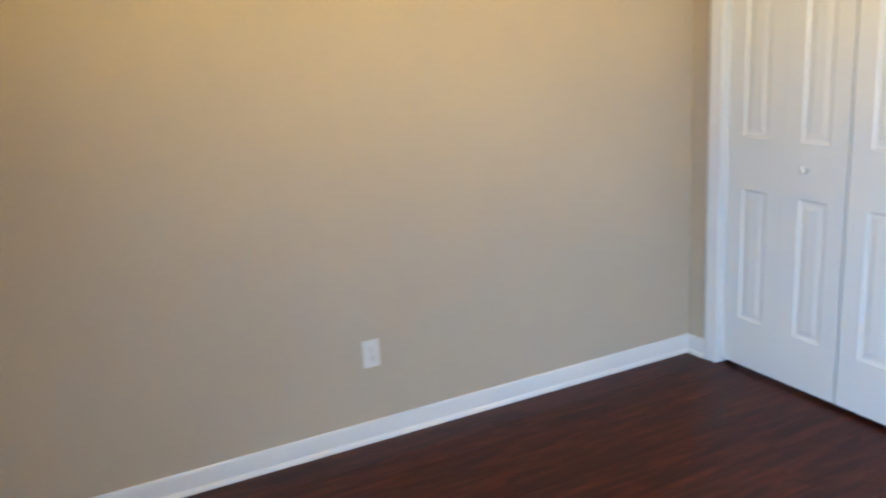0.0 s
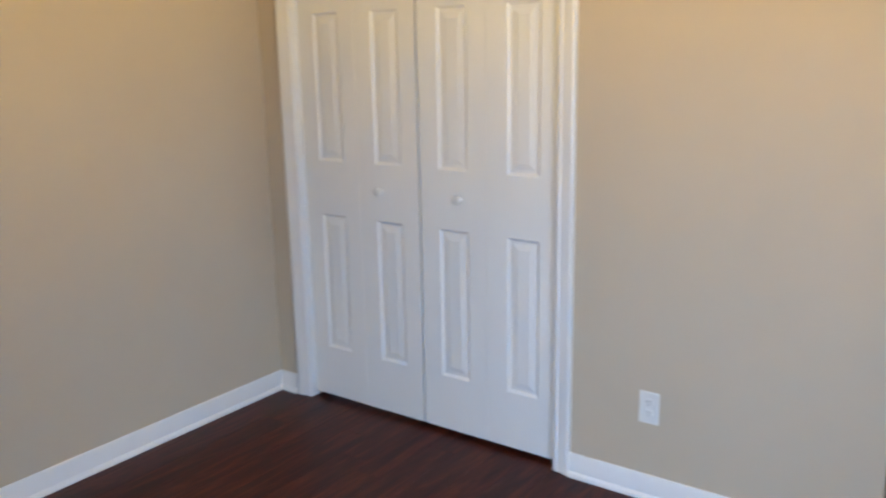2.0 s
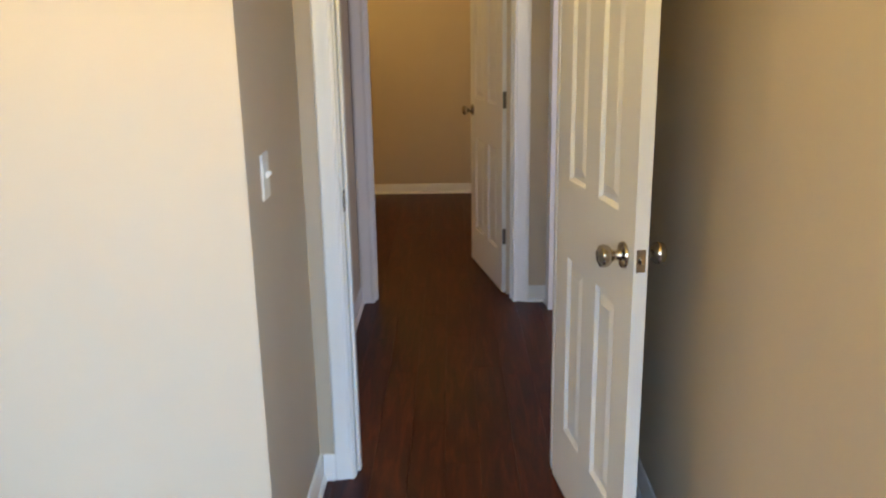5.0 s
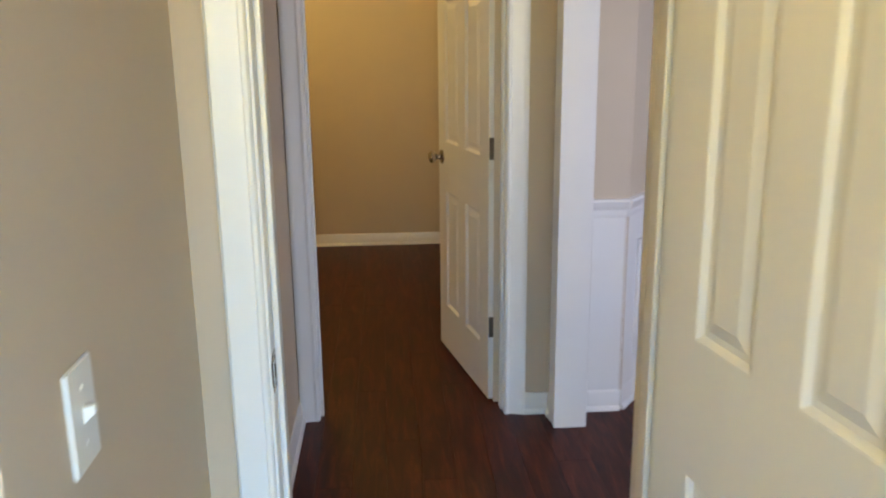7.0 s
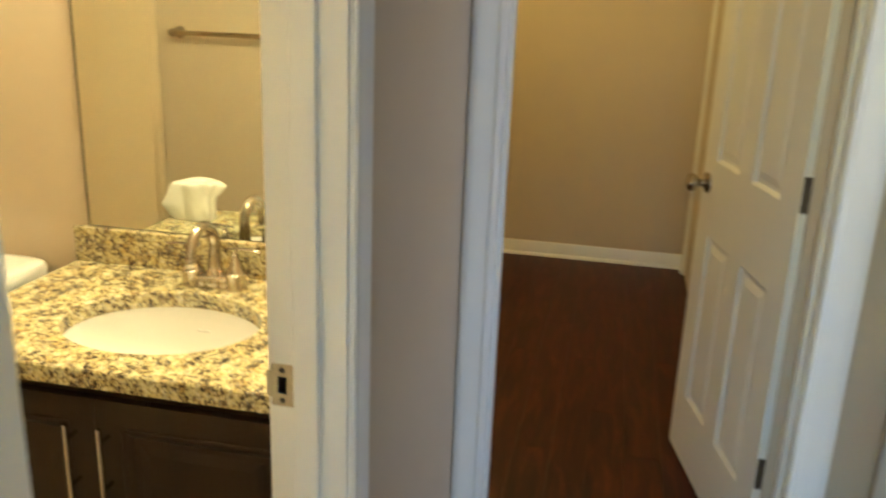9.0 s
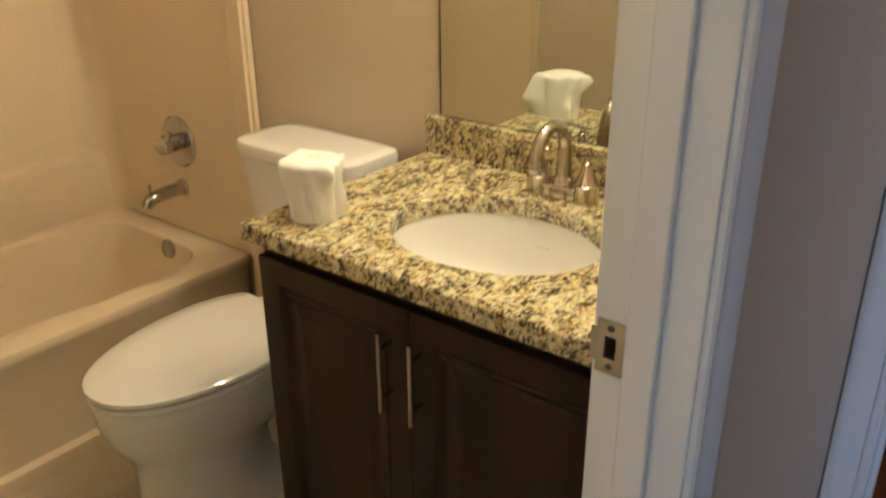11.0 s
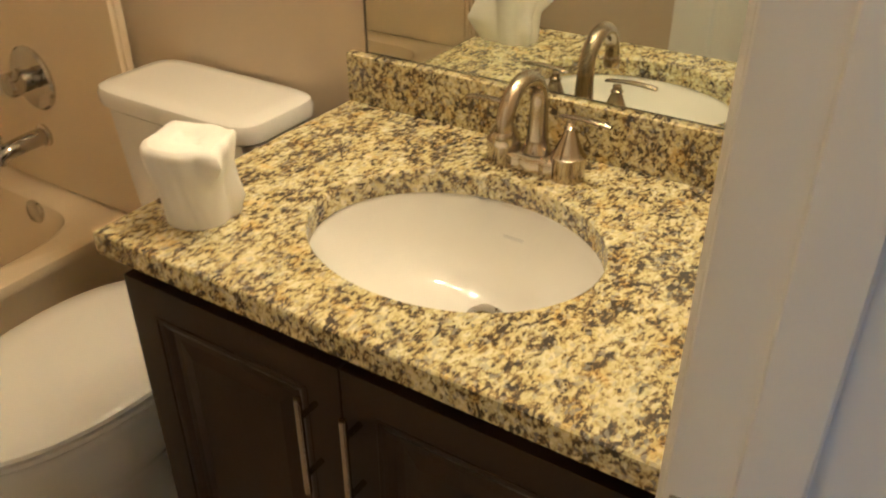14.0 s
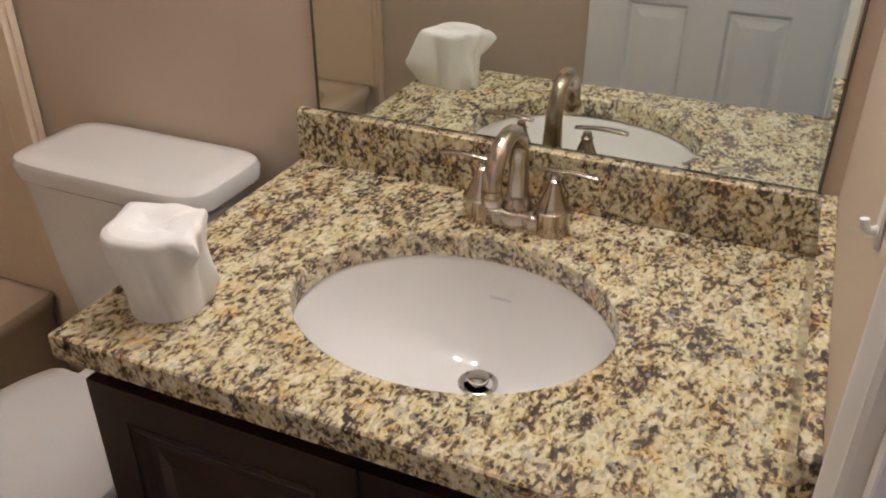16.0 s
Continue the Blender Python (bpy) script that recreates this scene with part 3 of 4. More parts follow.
def switch(m, label):
    ob = thing("light_switch", m, label, "light switch")
    part("cover", box(bmesh.new(), -0.0355, 0.0355, -0.0575, 0.0575, 0, 0.006, 0.0025, 2), PLATE, ob)
    part("toggle", sweep(bmesh.new(), [(-0.009, 0.005), (0.010, 0.005), (0.012, 0.018), (0.004, 0.019)], (-0.004, 0, 0), (0.004, 0, 0), (0, 1, 0), (0, 0, 1)), PLATE, ob, "white toggle")
    for y in (-0.030, 0.030):
        part("screw", lathe(bmesh.new(), [(0.003, 0.006), (0.003, 0.0068), (0.002, 0.0072)], (0, y, 0), "z", 10), PLATE, ob)
    return ob


FACE_S = Matrix(((1, 0, 0, 0), (0, 0, -1, 0), (0, 1, 0, 0), (0, 0, 0, 1)))     # a plate that faces -y
FACE_W = Matrix(((0, 0, -1, 0), (-1, 0, 0, 0), (0, 1, 0, 0), (0, 0, 0, 1)))    # a plate that faces -x
outlet(Matrix.Translation((1.153, YA, 0.377)) @ FACE_S, "white duplex outlet low on the beige wall")
outlet(Matrix.Translation((XC, 1.514, 0.335)) @ FACE_W, "white duplex outlet beside the closet casing")
switch(Matrix.Translation((2.998, YB, 1.135)) @ FACE_S, "white toggle light switch by the bedroom doorway")
FACE_N = Matrix(((-1, 0, 0, 0), (0, 0, 1, 0), (0, 1, 0, 0), (0, 0, 0, 1)))     # a plate that faces +y
switch(Matrix.Translation((3.985, -0.175, 1.155)) @ FACE_N, "white toggle light switch on the hall wall")
hook = thing("wall_hook", Matrix.Translation((4.705, YT, 1.115)) @ FACE_N, "small white plastic hook on the beige wall beside the vanity", "hook")
part("base", box(bmesh.new(), -0.014, 0.014, -0.020, 0.020, 0, 0.004, 0.0018, 2), PLATE, hook)
part("peg", tube(bmesh.new(), [(0, -0.008, 0.003), (0, -0.010, 0.009), (0, -0.006, 0.013), (0, 0.000, 0.014)], [0.0045, 0.004, 0.004, 0.0035], 12), PLATE, hook, "curved white peg", True)


# ---------------------------------------------------------------- windows
def window(name, m, w, h, label):
    """A sash window in the plane of local x and z, its room side towards -y."""
    ob = thing(name, m, label, "window", kind="structure")
    bm = bmesh.new()
    for a in ((-w / 2, -w / 2 + 0.05, 0, h), (w / 2 - 0.05, w / 2, 0, h), (-w / 2 + 0.05, w / 2 - 0.05, 0, 0.05), (-w / 2 + 0.05, w / 2 - 0.05, h - 0.05, h), (-w / 2 + 0.05, w / 2 - 0.05, h / 2 - 0.025, h / 2 + 0.025)):
        box(bm, a[0], a[1], 0, 0.06, a[2], a[3], 0.003)
    part("window_frame", bm, TRIM, ob)
    part("window_sill", boxes((-w / 2 - 0.04, w / 2 + 0.04, -0.08, 0.0, -0.02, 0.0, 0.004)), TRIM, ob)
    for z0, z1 in ((0.05, h / 2 - 0.025), (h / 2 + 0.025, h - 0.05)):
        g = part("pane", boxes((-w / 2 + 0.05, w / 2 - 0.05, 0.028, 0.032, z0, z1)), GLASS, ob)
        g.visible_shadow = False
    return ob


# out-of-view windows, placed where the added daylight lamps stand
window("window_1", pose(-0.61, 0.95, 0.9, 0, 0, 90), 1.6, 1.2, "unseen white sash window placed for its daylight")
window("window_4", pose(0.7, YR - 0.06, 0.9, 0, 0, 180), 1.2, 1.2, "unseen white sash window placed for its daylight")
window("window_2", pose(XD2 - 0.06, -1.75, 0.6, 0, 0, 90), 1.4, 1.6, "unseen white sash window placed for its daylight")


# ---------------------------------------------------------------- vanity
CT = 0.835                                        # top of the stone
VX0, VX1, VY0, VY1 = 4.608, XM, YT, 1.790
BX, BY, RX, RY = 4.862, 1.386, 0.168, 0.208       # the basin's cut-out


def countertop():
    """A stone slab with an oval hole."""
    ob = thing("granite_countertop", pose(0, 0, 0), "polished cream and black speckled granite vanity top", "countertop")
    bm = bmesh.new()
    n = 64
    ring, rim = [], []
    for k in range(n):
        a = 2 * math.pi * k / n
        c, s = math.cos(a), math.sin(a)
        ring.append((BX + RX * c, BY + RY * s))
        tx = ((VX1 if c > 0 else VX0) - BX) / c if abs(c) > 1e-6 else 1e9
        ty = ((VY1 if s > 0 else VY0) - BY) / s if abs(s) > 1e-6 else 1e9
        t = min(tx, ty)
        rim.append((BX + t * c, BY + t * s))
    corners = [(VX0, VY0), (VX1, VY0), (VX1, VY1), (VX0, VY1)]
    for cx, cy in corners:
        k = min(range(n), key=lambda i: (rim[i][0] - cx) ** 2 + (rim[i][1] - cy) ** 2)
        rim[k] = (cx, cy)
    lo, hi, e = CT - 0.037, CT, 0.0025
    loops = []
    for pts, z, grow in ((ring, lo, 0), (ring, hi - e, 0), (ring, hi, e), (rim, hi, -e), (rim, hi - e, 0), (rim, lo + e, 0), (rim, lo, -e)):
        row = []
        for x, y in pts:
            v = Vector((x - BX, y - BY))
            if pts is ring:
                v *= 1 + grow / 0.18
            else:
                x2 = min(max(x, VX0 - grow), VX1 + grow)
                y2 = min(max(y, VY0 - grow), VY1 + grow)
                v = Vector((x2 - BX, y2 - BY))
            row.append(bm.verts.new((BX + v.x, BY + v.y, z)))
        loops.append(row)
    loops.append(loops[0])
    for r0, r1 in zip(loops, loops[1:]):
        for k in range(n):
            bm.faces.new((r0[k], r0[(k + 1) % n], r1[(k + 1) % n], r1[k]))
    part("slab", bm, GRANITE, ob)
    part("backsplash", boxes((XM - 0.020, XM, VY0 + 0.0, VY1, CT + 0.0005, CT + 0.088, 0.0015)), GRANITE, ob)
    part("side_splash", boxes((VX0 + 0.035, XM - 0.0205, VY0, VY0 + 0.020, CT + 0.0005, CT + 0.088, 0.0015)), GRANITE, ob)
    return ob


def basin():
    ob = thing("sink_basin", pose(BX, BY, CT - 0.037), "white oval undermount porcelain basin", "sink")
    bm = bmesh.new()
    prof = [(1.10, -0.001), (1.02, -0.001), (1.005, -0.004), (0.985, -0.018), (0.95, -0.038), (0.90, -0.058), (0.83, -0.078), (0.74, -0.097), (0.63, -0.113), (0.50, -0.126), (0.36, -0.135), (0.22, -0.140), (0.12, -0.142)]
    rows = []
    for f, z in prof:
        sh, sy = 0.079 * (1 - f), -0.015 * (1 - f)
        rows.append([bm.verts.new((sh + RX * f * math.cos(a), sy + RY * f * math.sin(a), z)) for a in (2 * math.pi * k / 48 for k in range(48))])
    outer = []
    for f, z in [(0.14, -0.154), (0.66, -0.150), (1.02, -0.085), (1.04, -0.012), (1.10, -0.012)]:
        outer.append([bm.verts.new((RX * f * math.cos(a), RY * f * math.sin(a), z)) for a in (2 * math.pi * k / 48 for k in range(48))])
    allr = rows + outer + [rows[0]]
    for r0, r1 in zip(allr, allr[1:]):
        for k in range(48):
            bm.faces.new((r0[k], r0[(k + 1) % 48], r1[(k + 1) % 48], r1[k]))
    part("bowl", bm, PORCELAIN, ob, "", True)
    dr = part("drain", lathe(bmesh.new(), [(0.010, -0.146), (0.024, -0.144), (0.0285, -0.1415), (0.0285, -0.139), (0.026, -0.138), (0.021, -0.1395), (0.021, -0.143)], (0.070, -0.013, 0), "z", 28, caps=False), CHROME, ob, "chrome drain ring", True)
    part("drain_well", lathe(bmesh.new(), [(0.0212, -0.1445), (0.001, -0.1445)], (0.070, -0.013, 0), "z", 20), DARK, dr)
    part("stopper", lathe(bmesh.new(), [(0.008, -0.144), (0.015, -0.138), (0.0165, -0.131), (0.0155, -0.128), (0.009, -0.1265), (0.001, -0.1262)], (0.070, -0.013, 0), "z", 24), CHROME, dr, "pop-up stopper", True)
    bars = bmesh.new()
    box(bars, 0.1478, 0.1492, -0.030, 0.002, -0.048, -0.043)
    part("maker_mark", bars, surface("grey_print", (0.62, 0.62, 0.64), (0.66, 0.66, 0.66), (0.3, 0.4), 5, 20, 0.0), ob)
    return ob


def faucet():
    """A two-handle centre-set faucet, its spout towards -x."""
    ob = thing("faucet", pose(5.085, 1.380, CT), "brushed nickel two-handle faucet with arched spout", "faucet")
    rows = []
    for g, z in ((0.0, 0.0005), (0.0, 0.022), (0.0012, 0.0255), (0.0045, 0.028), (0.010, 0.0290)):
        rows.append([(x * (0.80 + 0.20 * math.cos(y * math.pi / 0.0268) ** 2), y, h) for x, y, h in oval(0, 0, 0.0262 - g, 0.0785 - g, z, 64, 3.0)])
    part("deck_plate", loft(bmesh.new(), rows), NICKEL, ob, "", True)
    sp = bmesh.new()
    lathe(sp, [(0.0225, 0.027), (0.0230, 0.031), (0.0205, 0.0345), (0.0195, 0.038), (0.0180, 0.041), (0.0172, 0.048)], (0.004, 0, 0), "z", 28)
    pts, rad = [], []
    for k in range(7):
        pts.append((0.004, 0, 0.044 + 0.010 * k))
        rad.append(0.0164 - 0.0005 * k)
    R = 0.053
    for k in range(1, 21):
        a = math.pi * k / 20 * 1.02
        pts.append((0.004 - R + R * math.cos(a), 0, 0.104 + R * 0.96 * math.sin(a)))
        rad.append(0.0134 - 0.0012 * k / 20)
    pts.append((-0.1030, 0, 0.090))
    rad.append(0.0126)
    tube(sp, pts, rad, 20)
    spout = part("spout", sp, NICKEL, ob, "", True)
    part("aerator", lathe(bmesh.new(), [(0.0128, 0.101), (0.0146, 0.098), (0.0148, 0.083), (0.0130, 0.080), (0.009, 0.080)], (-0.1030, 0, 0), "z", 22), NICKEL, spout, "", True)
    for s in (-1, 1):
        y = 0.0535 * s
        h = part("handle", lathe(bmesh.new(), [(0.0262, 0.0006), (0.0262, 0.034), (0.0268, 0.0355), (0.0268, 0.0380), (0.0245, 0.0395), (0.0205, 0.0470), (0.0138, 0.0620), (0.0095, 0.0740), (0.0085, 0.0770), (0.0100, 0.0785), (0.0100, 0.0810), (0.0072, 0.0830), (0.0072, 0.0890)], (0, y, 0), "z", 26), NICKEL, ob, "flared nickel handle with ring mouldings", True)
        rows = []
        for k in range(11):
            t = k / 10
            yy = y + s * (-0.020 + 0.082 * t)
            zz = 0.0915 + 0.0075 * math.sin(math.pi * (0.10 + 0.62 * t)) - 0.003 * t
            w, d = 0.0062 + 0.0010 * t, 0.0026 + 0.0012 * t
            if k in (0, 10):
                w, d = w * 0.85, d * 0.8
            rows.append([(w * math.cos(a) - 0.003 * t, yy, zz + d * math.sin(a)) for a in (2 * math.pi * q / 12 for q in range(12))])
        part("lever", loft(bmesh.new(), rows), NICKEL, h, "gently arched flat lever", True)
    return ob


def vanity():
    """A two-door cabinet below the stone, its front towards -x."""
    ob = thing("vanity_cabinet", pose(0, 0, 0), "dark espresso wooden vanity cabinet with two panelled doors", "cabinet")
    x0, y0, y1, z0, z1 = 4.632, 0.972, 1.756, 0.092, CT - 0.0375
    part("body", boxes((x0, XM - 0.004, y0, y0 + 0.016, z0, z1, 0.001), (x0, XM - 0.004, y1 - 0.016, y1, z0, z1, 0.001), (x0, XM - 0.004, y0 + 0.016, y1 - 0.016, z0, z0 + 0.016), (XM - 0.012, XM - 0.004, y0 + 0.016, y1 - 0.016, z0 + 0.016, z1), (x0, x0 + 0.018, y0 + 0.016, y1 - 0.016, z0 + 0.016, z0 + 0.05), (x0, x0 + 0.018, y0 + 0.016, y1 - 0.016, z1 - 0.06, z1), (x0, x0 + 0.018, 1.36, 1.41, z0 + 0.05, z1 - 0.06)), ESPRESSO, ob)
    part("toe_kick", boxes((x0 + 0.06, XM - 0.004, y0, y1, 0.003, z0 - 0.0005)), ESPRESSO, ob, "recessed dark plinth")
    part("top_rail", boxes((x0 - 0.0012, x0 + 0.004, y0, y1, z1 - 0.012, z1)), ESPRESSO, ob)
    for ya, yb, hy in ((1.3855, 1.7515, 1.4245), (0.9765, 1.3825, 1.3575)):
        w, h, t = yb - ya, z1 - 0.020 - (z0 + 0.006), 0.018
        bm = slab(w, h, t, [(0.058, w - 0.058, 0.058, h - 0.058)], 0.007)
        # a narrow bead round the sunk panel
        bead = bmesh.new()
        for a in ((0.050, w - 0.050, 0.050, 0.054), (0.050, w - 0.050, h - 0.054, h - 0.050), (0.050, 0.054, 0.054, h - 0.054), (w - 0.054, w - 0.050, 0.054, h - 0.054)):
            box(bead, a[0], a[1], -0.0022, 0.0, a[2], a[3], 0.0008)
        place = Matrix.Translation((x0 - 0.0195, yb, z0 + 0.006)) @ pose(0, 0, 0, 0, 0, -90)
        bmesh.ops.transform(bm, matrix=place, verts=bm.verts)
        door = part("door", bm, ESPRESSO, ob)
        bmesh.ops.transform(bead, matrix=place, verts=bead.verts)
        part("bead", bead, ESPRESSO, door)
        hb = bmesh.new()
        xh = x0 - 0.0195 - 0.030
        tube(hb, [(xh, hy, 0.580), (xh, hy, 0.736)], 0.0050, 14)
        for z in (0.610, 0.706):
            tube(hb, [(xh, hy, z), (x0 - 0.0195, hy, z)], 0.0042, 10)
        part("handle", hb, NICKEL, door, "slim brushed nickel bar pull", True)
    return ob


countertop()
basin()
faucet()
vanity()

# the mirror, clipped to the wall above the splash
mir = thing("mirror", pose(XM - 0.0065, 0, 0), "frameless wall mirror above the granite splash", "mirror")
part("glass", boxes((0.0, 0.0060, 0.993, 1.752, 0.9265, 1.98, 0.0012)), MIRROR, mir)
part("edge_channel", boxes((-0.0010, 0.0062, 0.993, 1.752, 0.9245, 0.9262)), CHROME, mir, "thin bright channel under the mirror")
for y in (0.9895, 1.7525):
    part("mirror_edge", boxes((-0.0006, 0.0062, y, y + 0.003, 0.9235, 1.98)), BRONZE, mir, "thin dark edge of the mirror")


def vanity_light():
    ob = thing("vanity_light", pose(XM, 1.370, 2.10), "nickel bath bar light with three frosted globes", "wall lamp")
    part("back_plate", boxes((-0.022, 0.0, -0.30, 0.30, -0.05, 0.05, 0.006)), NICKEL, ob)
    for y in (-0.2, 0.0, 0.2):
        part("arm", tube(bmesh.new(), [(-0.02, y, 0), (-0.07, y, 0.0), (-0.106, y, 0.01), (-0.116, y, 0.02)], 0.008, 10), NICKEL, ob, "", True)
        g = part("globe", lathe(bmesh.new(), [(0.022, 0.022), (0.035, 0.03), (0.052, 0.06), (0.060, 0.09), (0.055, 0.12), (0.05, 0.125)], (-0.116, y, 0), "z", 20, caps=False), GLOBE, ob, "lit frosted glass shade", True)
    return ob


vanity_light()


# ---------------------------------------------------------------- toilet
def toilet():
    """Its back to the mirror wall, its bowl towards -x."""
    cy = 2.062
    ob = thing("toilet", pose(0, 0, 0), "white porcelain two-piece toilet with closed lid", "toilet")
    n = 40

    def egg(xf, xb, hw, z, tip=0.62):
        """An egg outline from the front xf to the back xb."""
        pts = []
        cx = xf + (xb - xf) * tip
        for k in range(n):
            a = 2 * math.pi * k / n
            c, s = math.cos(a), math.sin(a)
            if c < 0:
                x = cx + (cx - xf) * c
            else:
                x = cx + (xb - cx) * min(1.0, c * 1.18)
            pts.append((x, cy + 0.012 + 0.93 * hw * math.copysign(abs(s) ** (0.92 if c < 0 else 0.6), s), z))
        return pts

    base = [egg(4.455, 5.02, 0.122, 0.002), egg(4.455, 5.02, 0.124, 0.012), egg(4.464, 5.00, 0.120, 0.045), egg(4.466, 4.84, 0.119, 0.075), egg(4.470, 4.79, 0.117, 0.12), egg(4.470, 4.78, 0.119, 0.20), egg(4.460, 4.82, 0.132, 0.235), egg(4.440, 4.90, 0.152, 0.262), egg(4.420, 4.94, 0.170, 0.30), egg(4.408, 4.94, 0.184, 0.345), egg(4.404, 4.94, 0.190, 0.385), egg(4.405, 4.94, 0.191, 0.400), egg(4.409, 4.94, 0.188, 0.405)]
    part("bowl", loft(bmesh.new(), base), PORCELAIN, ob, "", True)
    part("foot_flare", boxes((4.72, 5.10, cy - 0.098, cy + 0.118, 0.0025, 0.085, 0.03, 3)), PORCELAIN, ob, "", True)
    part("shelf", boxes((4.86, 5.155, cy - 0.13, cy + 0.13, 0.30, 0.402, 0.03, 3)), PORCELAIN, ob, "", True)
    seat = [egg(4.402, 4.925, 0.192, 0.407), egg(4.398, 4.925, 0.195, 0.412), egg(4.400, 4.925, 0.194, 0.420), egg(4.406, 4.92, 0.189, 0.4225)]
    part("seat", loft(bmesh.new(), seat), PORCELAIN, ob, "", True)
    lid = [egg(4.404, 4.905, 0.191, 0.4255), egg(4.397, 4.910, 0.196, 0.430), egg(4.398, 4.910, 0.195, 0.438), egg(4.412, 4.905, 0.184, 0.4455), egg(4.50, 4.89, 0.13, 0.450), egg(4.60, 4.86, 0.06, 0.452)]
    part("lid", loft(bmesh.new(), lid), PORCELAIN, ob, "", True)
    for s in (-1, 1):
        part("hinge", boxes((4.900, 4.940, cy + s * 0.075 - 0.018, cy + s * 0.075 + 0.018, 0.4035, 0.440, 0.006, 2)), PORCELAIN, ob, "", True)
    rows = []
    for z, x0, hw in ((0.403, 5.03, 0.155), (0.43, 5.012, 0.168), (0.60, 4.994, 0.182), (0.788, 4.982, 0.192)):
        rows.append([(x0, cy - hw, z), (x0 - 0.012, cy - hw * 0.7, z), (x0 - 0.016, cy, z), (x0 - 0.012, cy + hw * 0.7, z), (x0, cy + hw, z), (5.150, cy + hw, z), (5.158, cy, z), (5.150, cy - hw, z)])
    bm = loft(bmesh.new(), rows)
    bmesh.ops.bevel(bm, geom=[e for e in bm.edges if abs(e.verts[0].co.z - e.verts[1].co.z) > 0.02 and abs(abs((e.verts[0].co.y + e.verts[1].co.y) / 2 - cy) - 0.17) < 0.025], offset=0.018, segments=3, affect="EDGES")
    part("tank", bm, PORCELAIN, ob, "", True)
    rows = []
    for z, g in ((0.790, 0.0), (0.796, 0.006), (0.818, 0.008), (0.828, 0.004), (0.833, -0.006), (0.835, -0.030)):
        rows.append(oval(5.062, cy, 0.098 + g, 0.199 + g, z, 48, 6.0))
    part("tank_lid", loft(bmesh.new(), rows), PORCELAIN, ob, "", True)
    part("bolt_cap", lathe(bmesh.new(), [(0.014, 0.075), (0.013, 0.085), (0.006, 0.091)], (4.80, cy - 0.07, 0), "z", 14), PORCELAIN, ob, "", True)
    return ob


toilet()


def tissue_roll():
    """A wrapped roll: a drum wider at the top, in loose creased paper with pointed corners."""
    ob = thing("toilet_paper_roll", pose(4.716, 1.700, CT + 0.001), "white wrapped toilet paper roll standing on the granite", "toilet paper")
    n = 96

    def bulge(a, z, at, wide, zc, zw):
        d = abs((a - at + math.pi) % (2 * math.pi) - math.pi)
        return max(0.0, 1 - d / wide) ** 1.5 * max(0.0, 1 - abs(z - zc) / zw)

    def ring(bm, r, z, top=1.0):
        row = []
        for k in range(n):
            a = 2 * math.pi * k / n
            c, s = math.cos(a), math.sin(a)
            w = 0.0022 * noise.noise((2.4 * c, 2.4 * s, 14 * z))
            # pointed corners of the wrapper, a pinched fold and sharp creases
            push = 0.060 * bulge(a, z, 1.12, 0.62, 0.045, 0.095) + 0.030 * bulge(a, z, 4.43, 0.36, 0.098, 0.040)
            push += 0.007 * bulge(a, z, 2.5, 1.1, 0.088, 0.07) + 0.006 * bulge(a, z, 5.58, 0.45, 0.112, 0.055) + 0.017 * bulge(a, z, 5.40, 0.42, 0.026, 0.050)
            push -= 0.006 * bulge(a, z, 4.43, 0.50, 0.050, 0.030) + 0.007 * bulge(a, z, 4.98, 0.34, 0.058, 0.045) + 0.004 * bulge(a, z, 3.6, 0.4, 0.045, 0.05)
            fold = 0.0024 * (abs(noise.noise((3.2 * c + 14 * z, 3.2 * s - 9 * z, 3 * z))) - 0.25)
            rr = r + (w + push + fold) * top
            lift = 0.0012 * noise.noise((1.6 * c, 1.6 * s, 4)) * (z > 0.05) + 0.007 * bulge(a, z, 5.58, 0.34, 0.110, 0.03)
            row.append(bm.verts.new((rr * c, rr * s, z + lift * top)))
        return row

    def skin(bm, rows):
        for r0, r1 in zip(rows, rows[1:]):
            for k in range(n):
                bm.faces.new((r0[k], r0[(k + 1) % n], r1[(k + 1) % n], r1[k]))

    bm = bmesh.new()
    rows = [ring(bm, 0.0450 + 0.0100 * (z / 0.1), z) for z in (0.0, 0.003, 0.008, 0.014, 0.020, 0.027, 0.034, 0.041, 0.048, 0.055, 0.062, 0.069, 0.076, 0.083, 0.090, 0.097, 0.103)]
    rows += [ring(bm, 0.0550, 0.108), ring(bm, 0.0525, 0.1118), ring(bm, 0.0470, 0.1140, 0.7)]
    skin(bm, rows)
    bm.faces.new(rows[0][::-1])
    smooth(part("wrapper", bm, PAPER, ob), 38)
    bm = bmesh.new()
    rows = [ring(bm, 0.0472, 0.1139, 0.7), ring(bm, 0.0380, 0.1146, 0.55), ring(bm, 0.0270, 0.1140, 0.4), ring(bm, 0.0205, 0.1125, 0.35), ring(bm, 0.0150, 0.1098, 0.3), ring(bm, 0.0080, 0.1088, 0.2), ring(bm, 0.0020, 0.1086, 0.0)]
    skin(bm, rows)
    bm.faces.new(rows[-1])
    smooth(part("tucked_top", bm, PAPER, ob, "paper pushed into the roll's core"), 30)
    return ob


tissue_roll()


# ---------------------------------------------------------------- tub and surround
TY0, TY1, TX0, TX1, TZ = 2.480, 3.220, XW + 0.004, XM - 0.004, 0.385


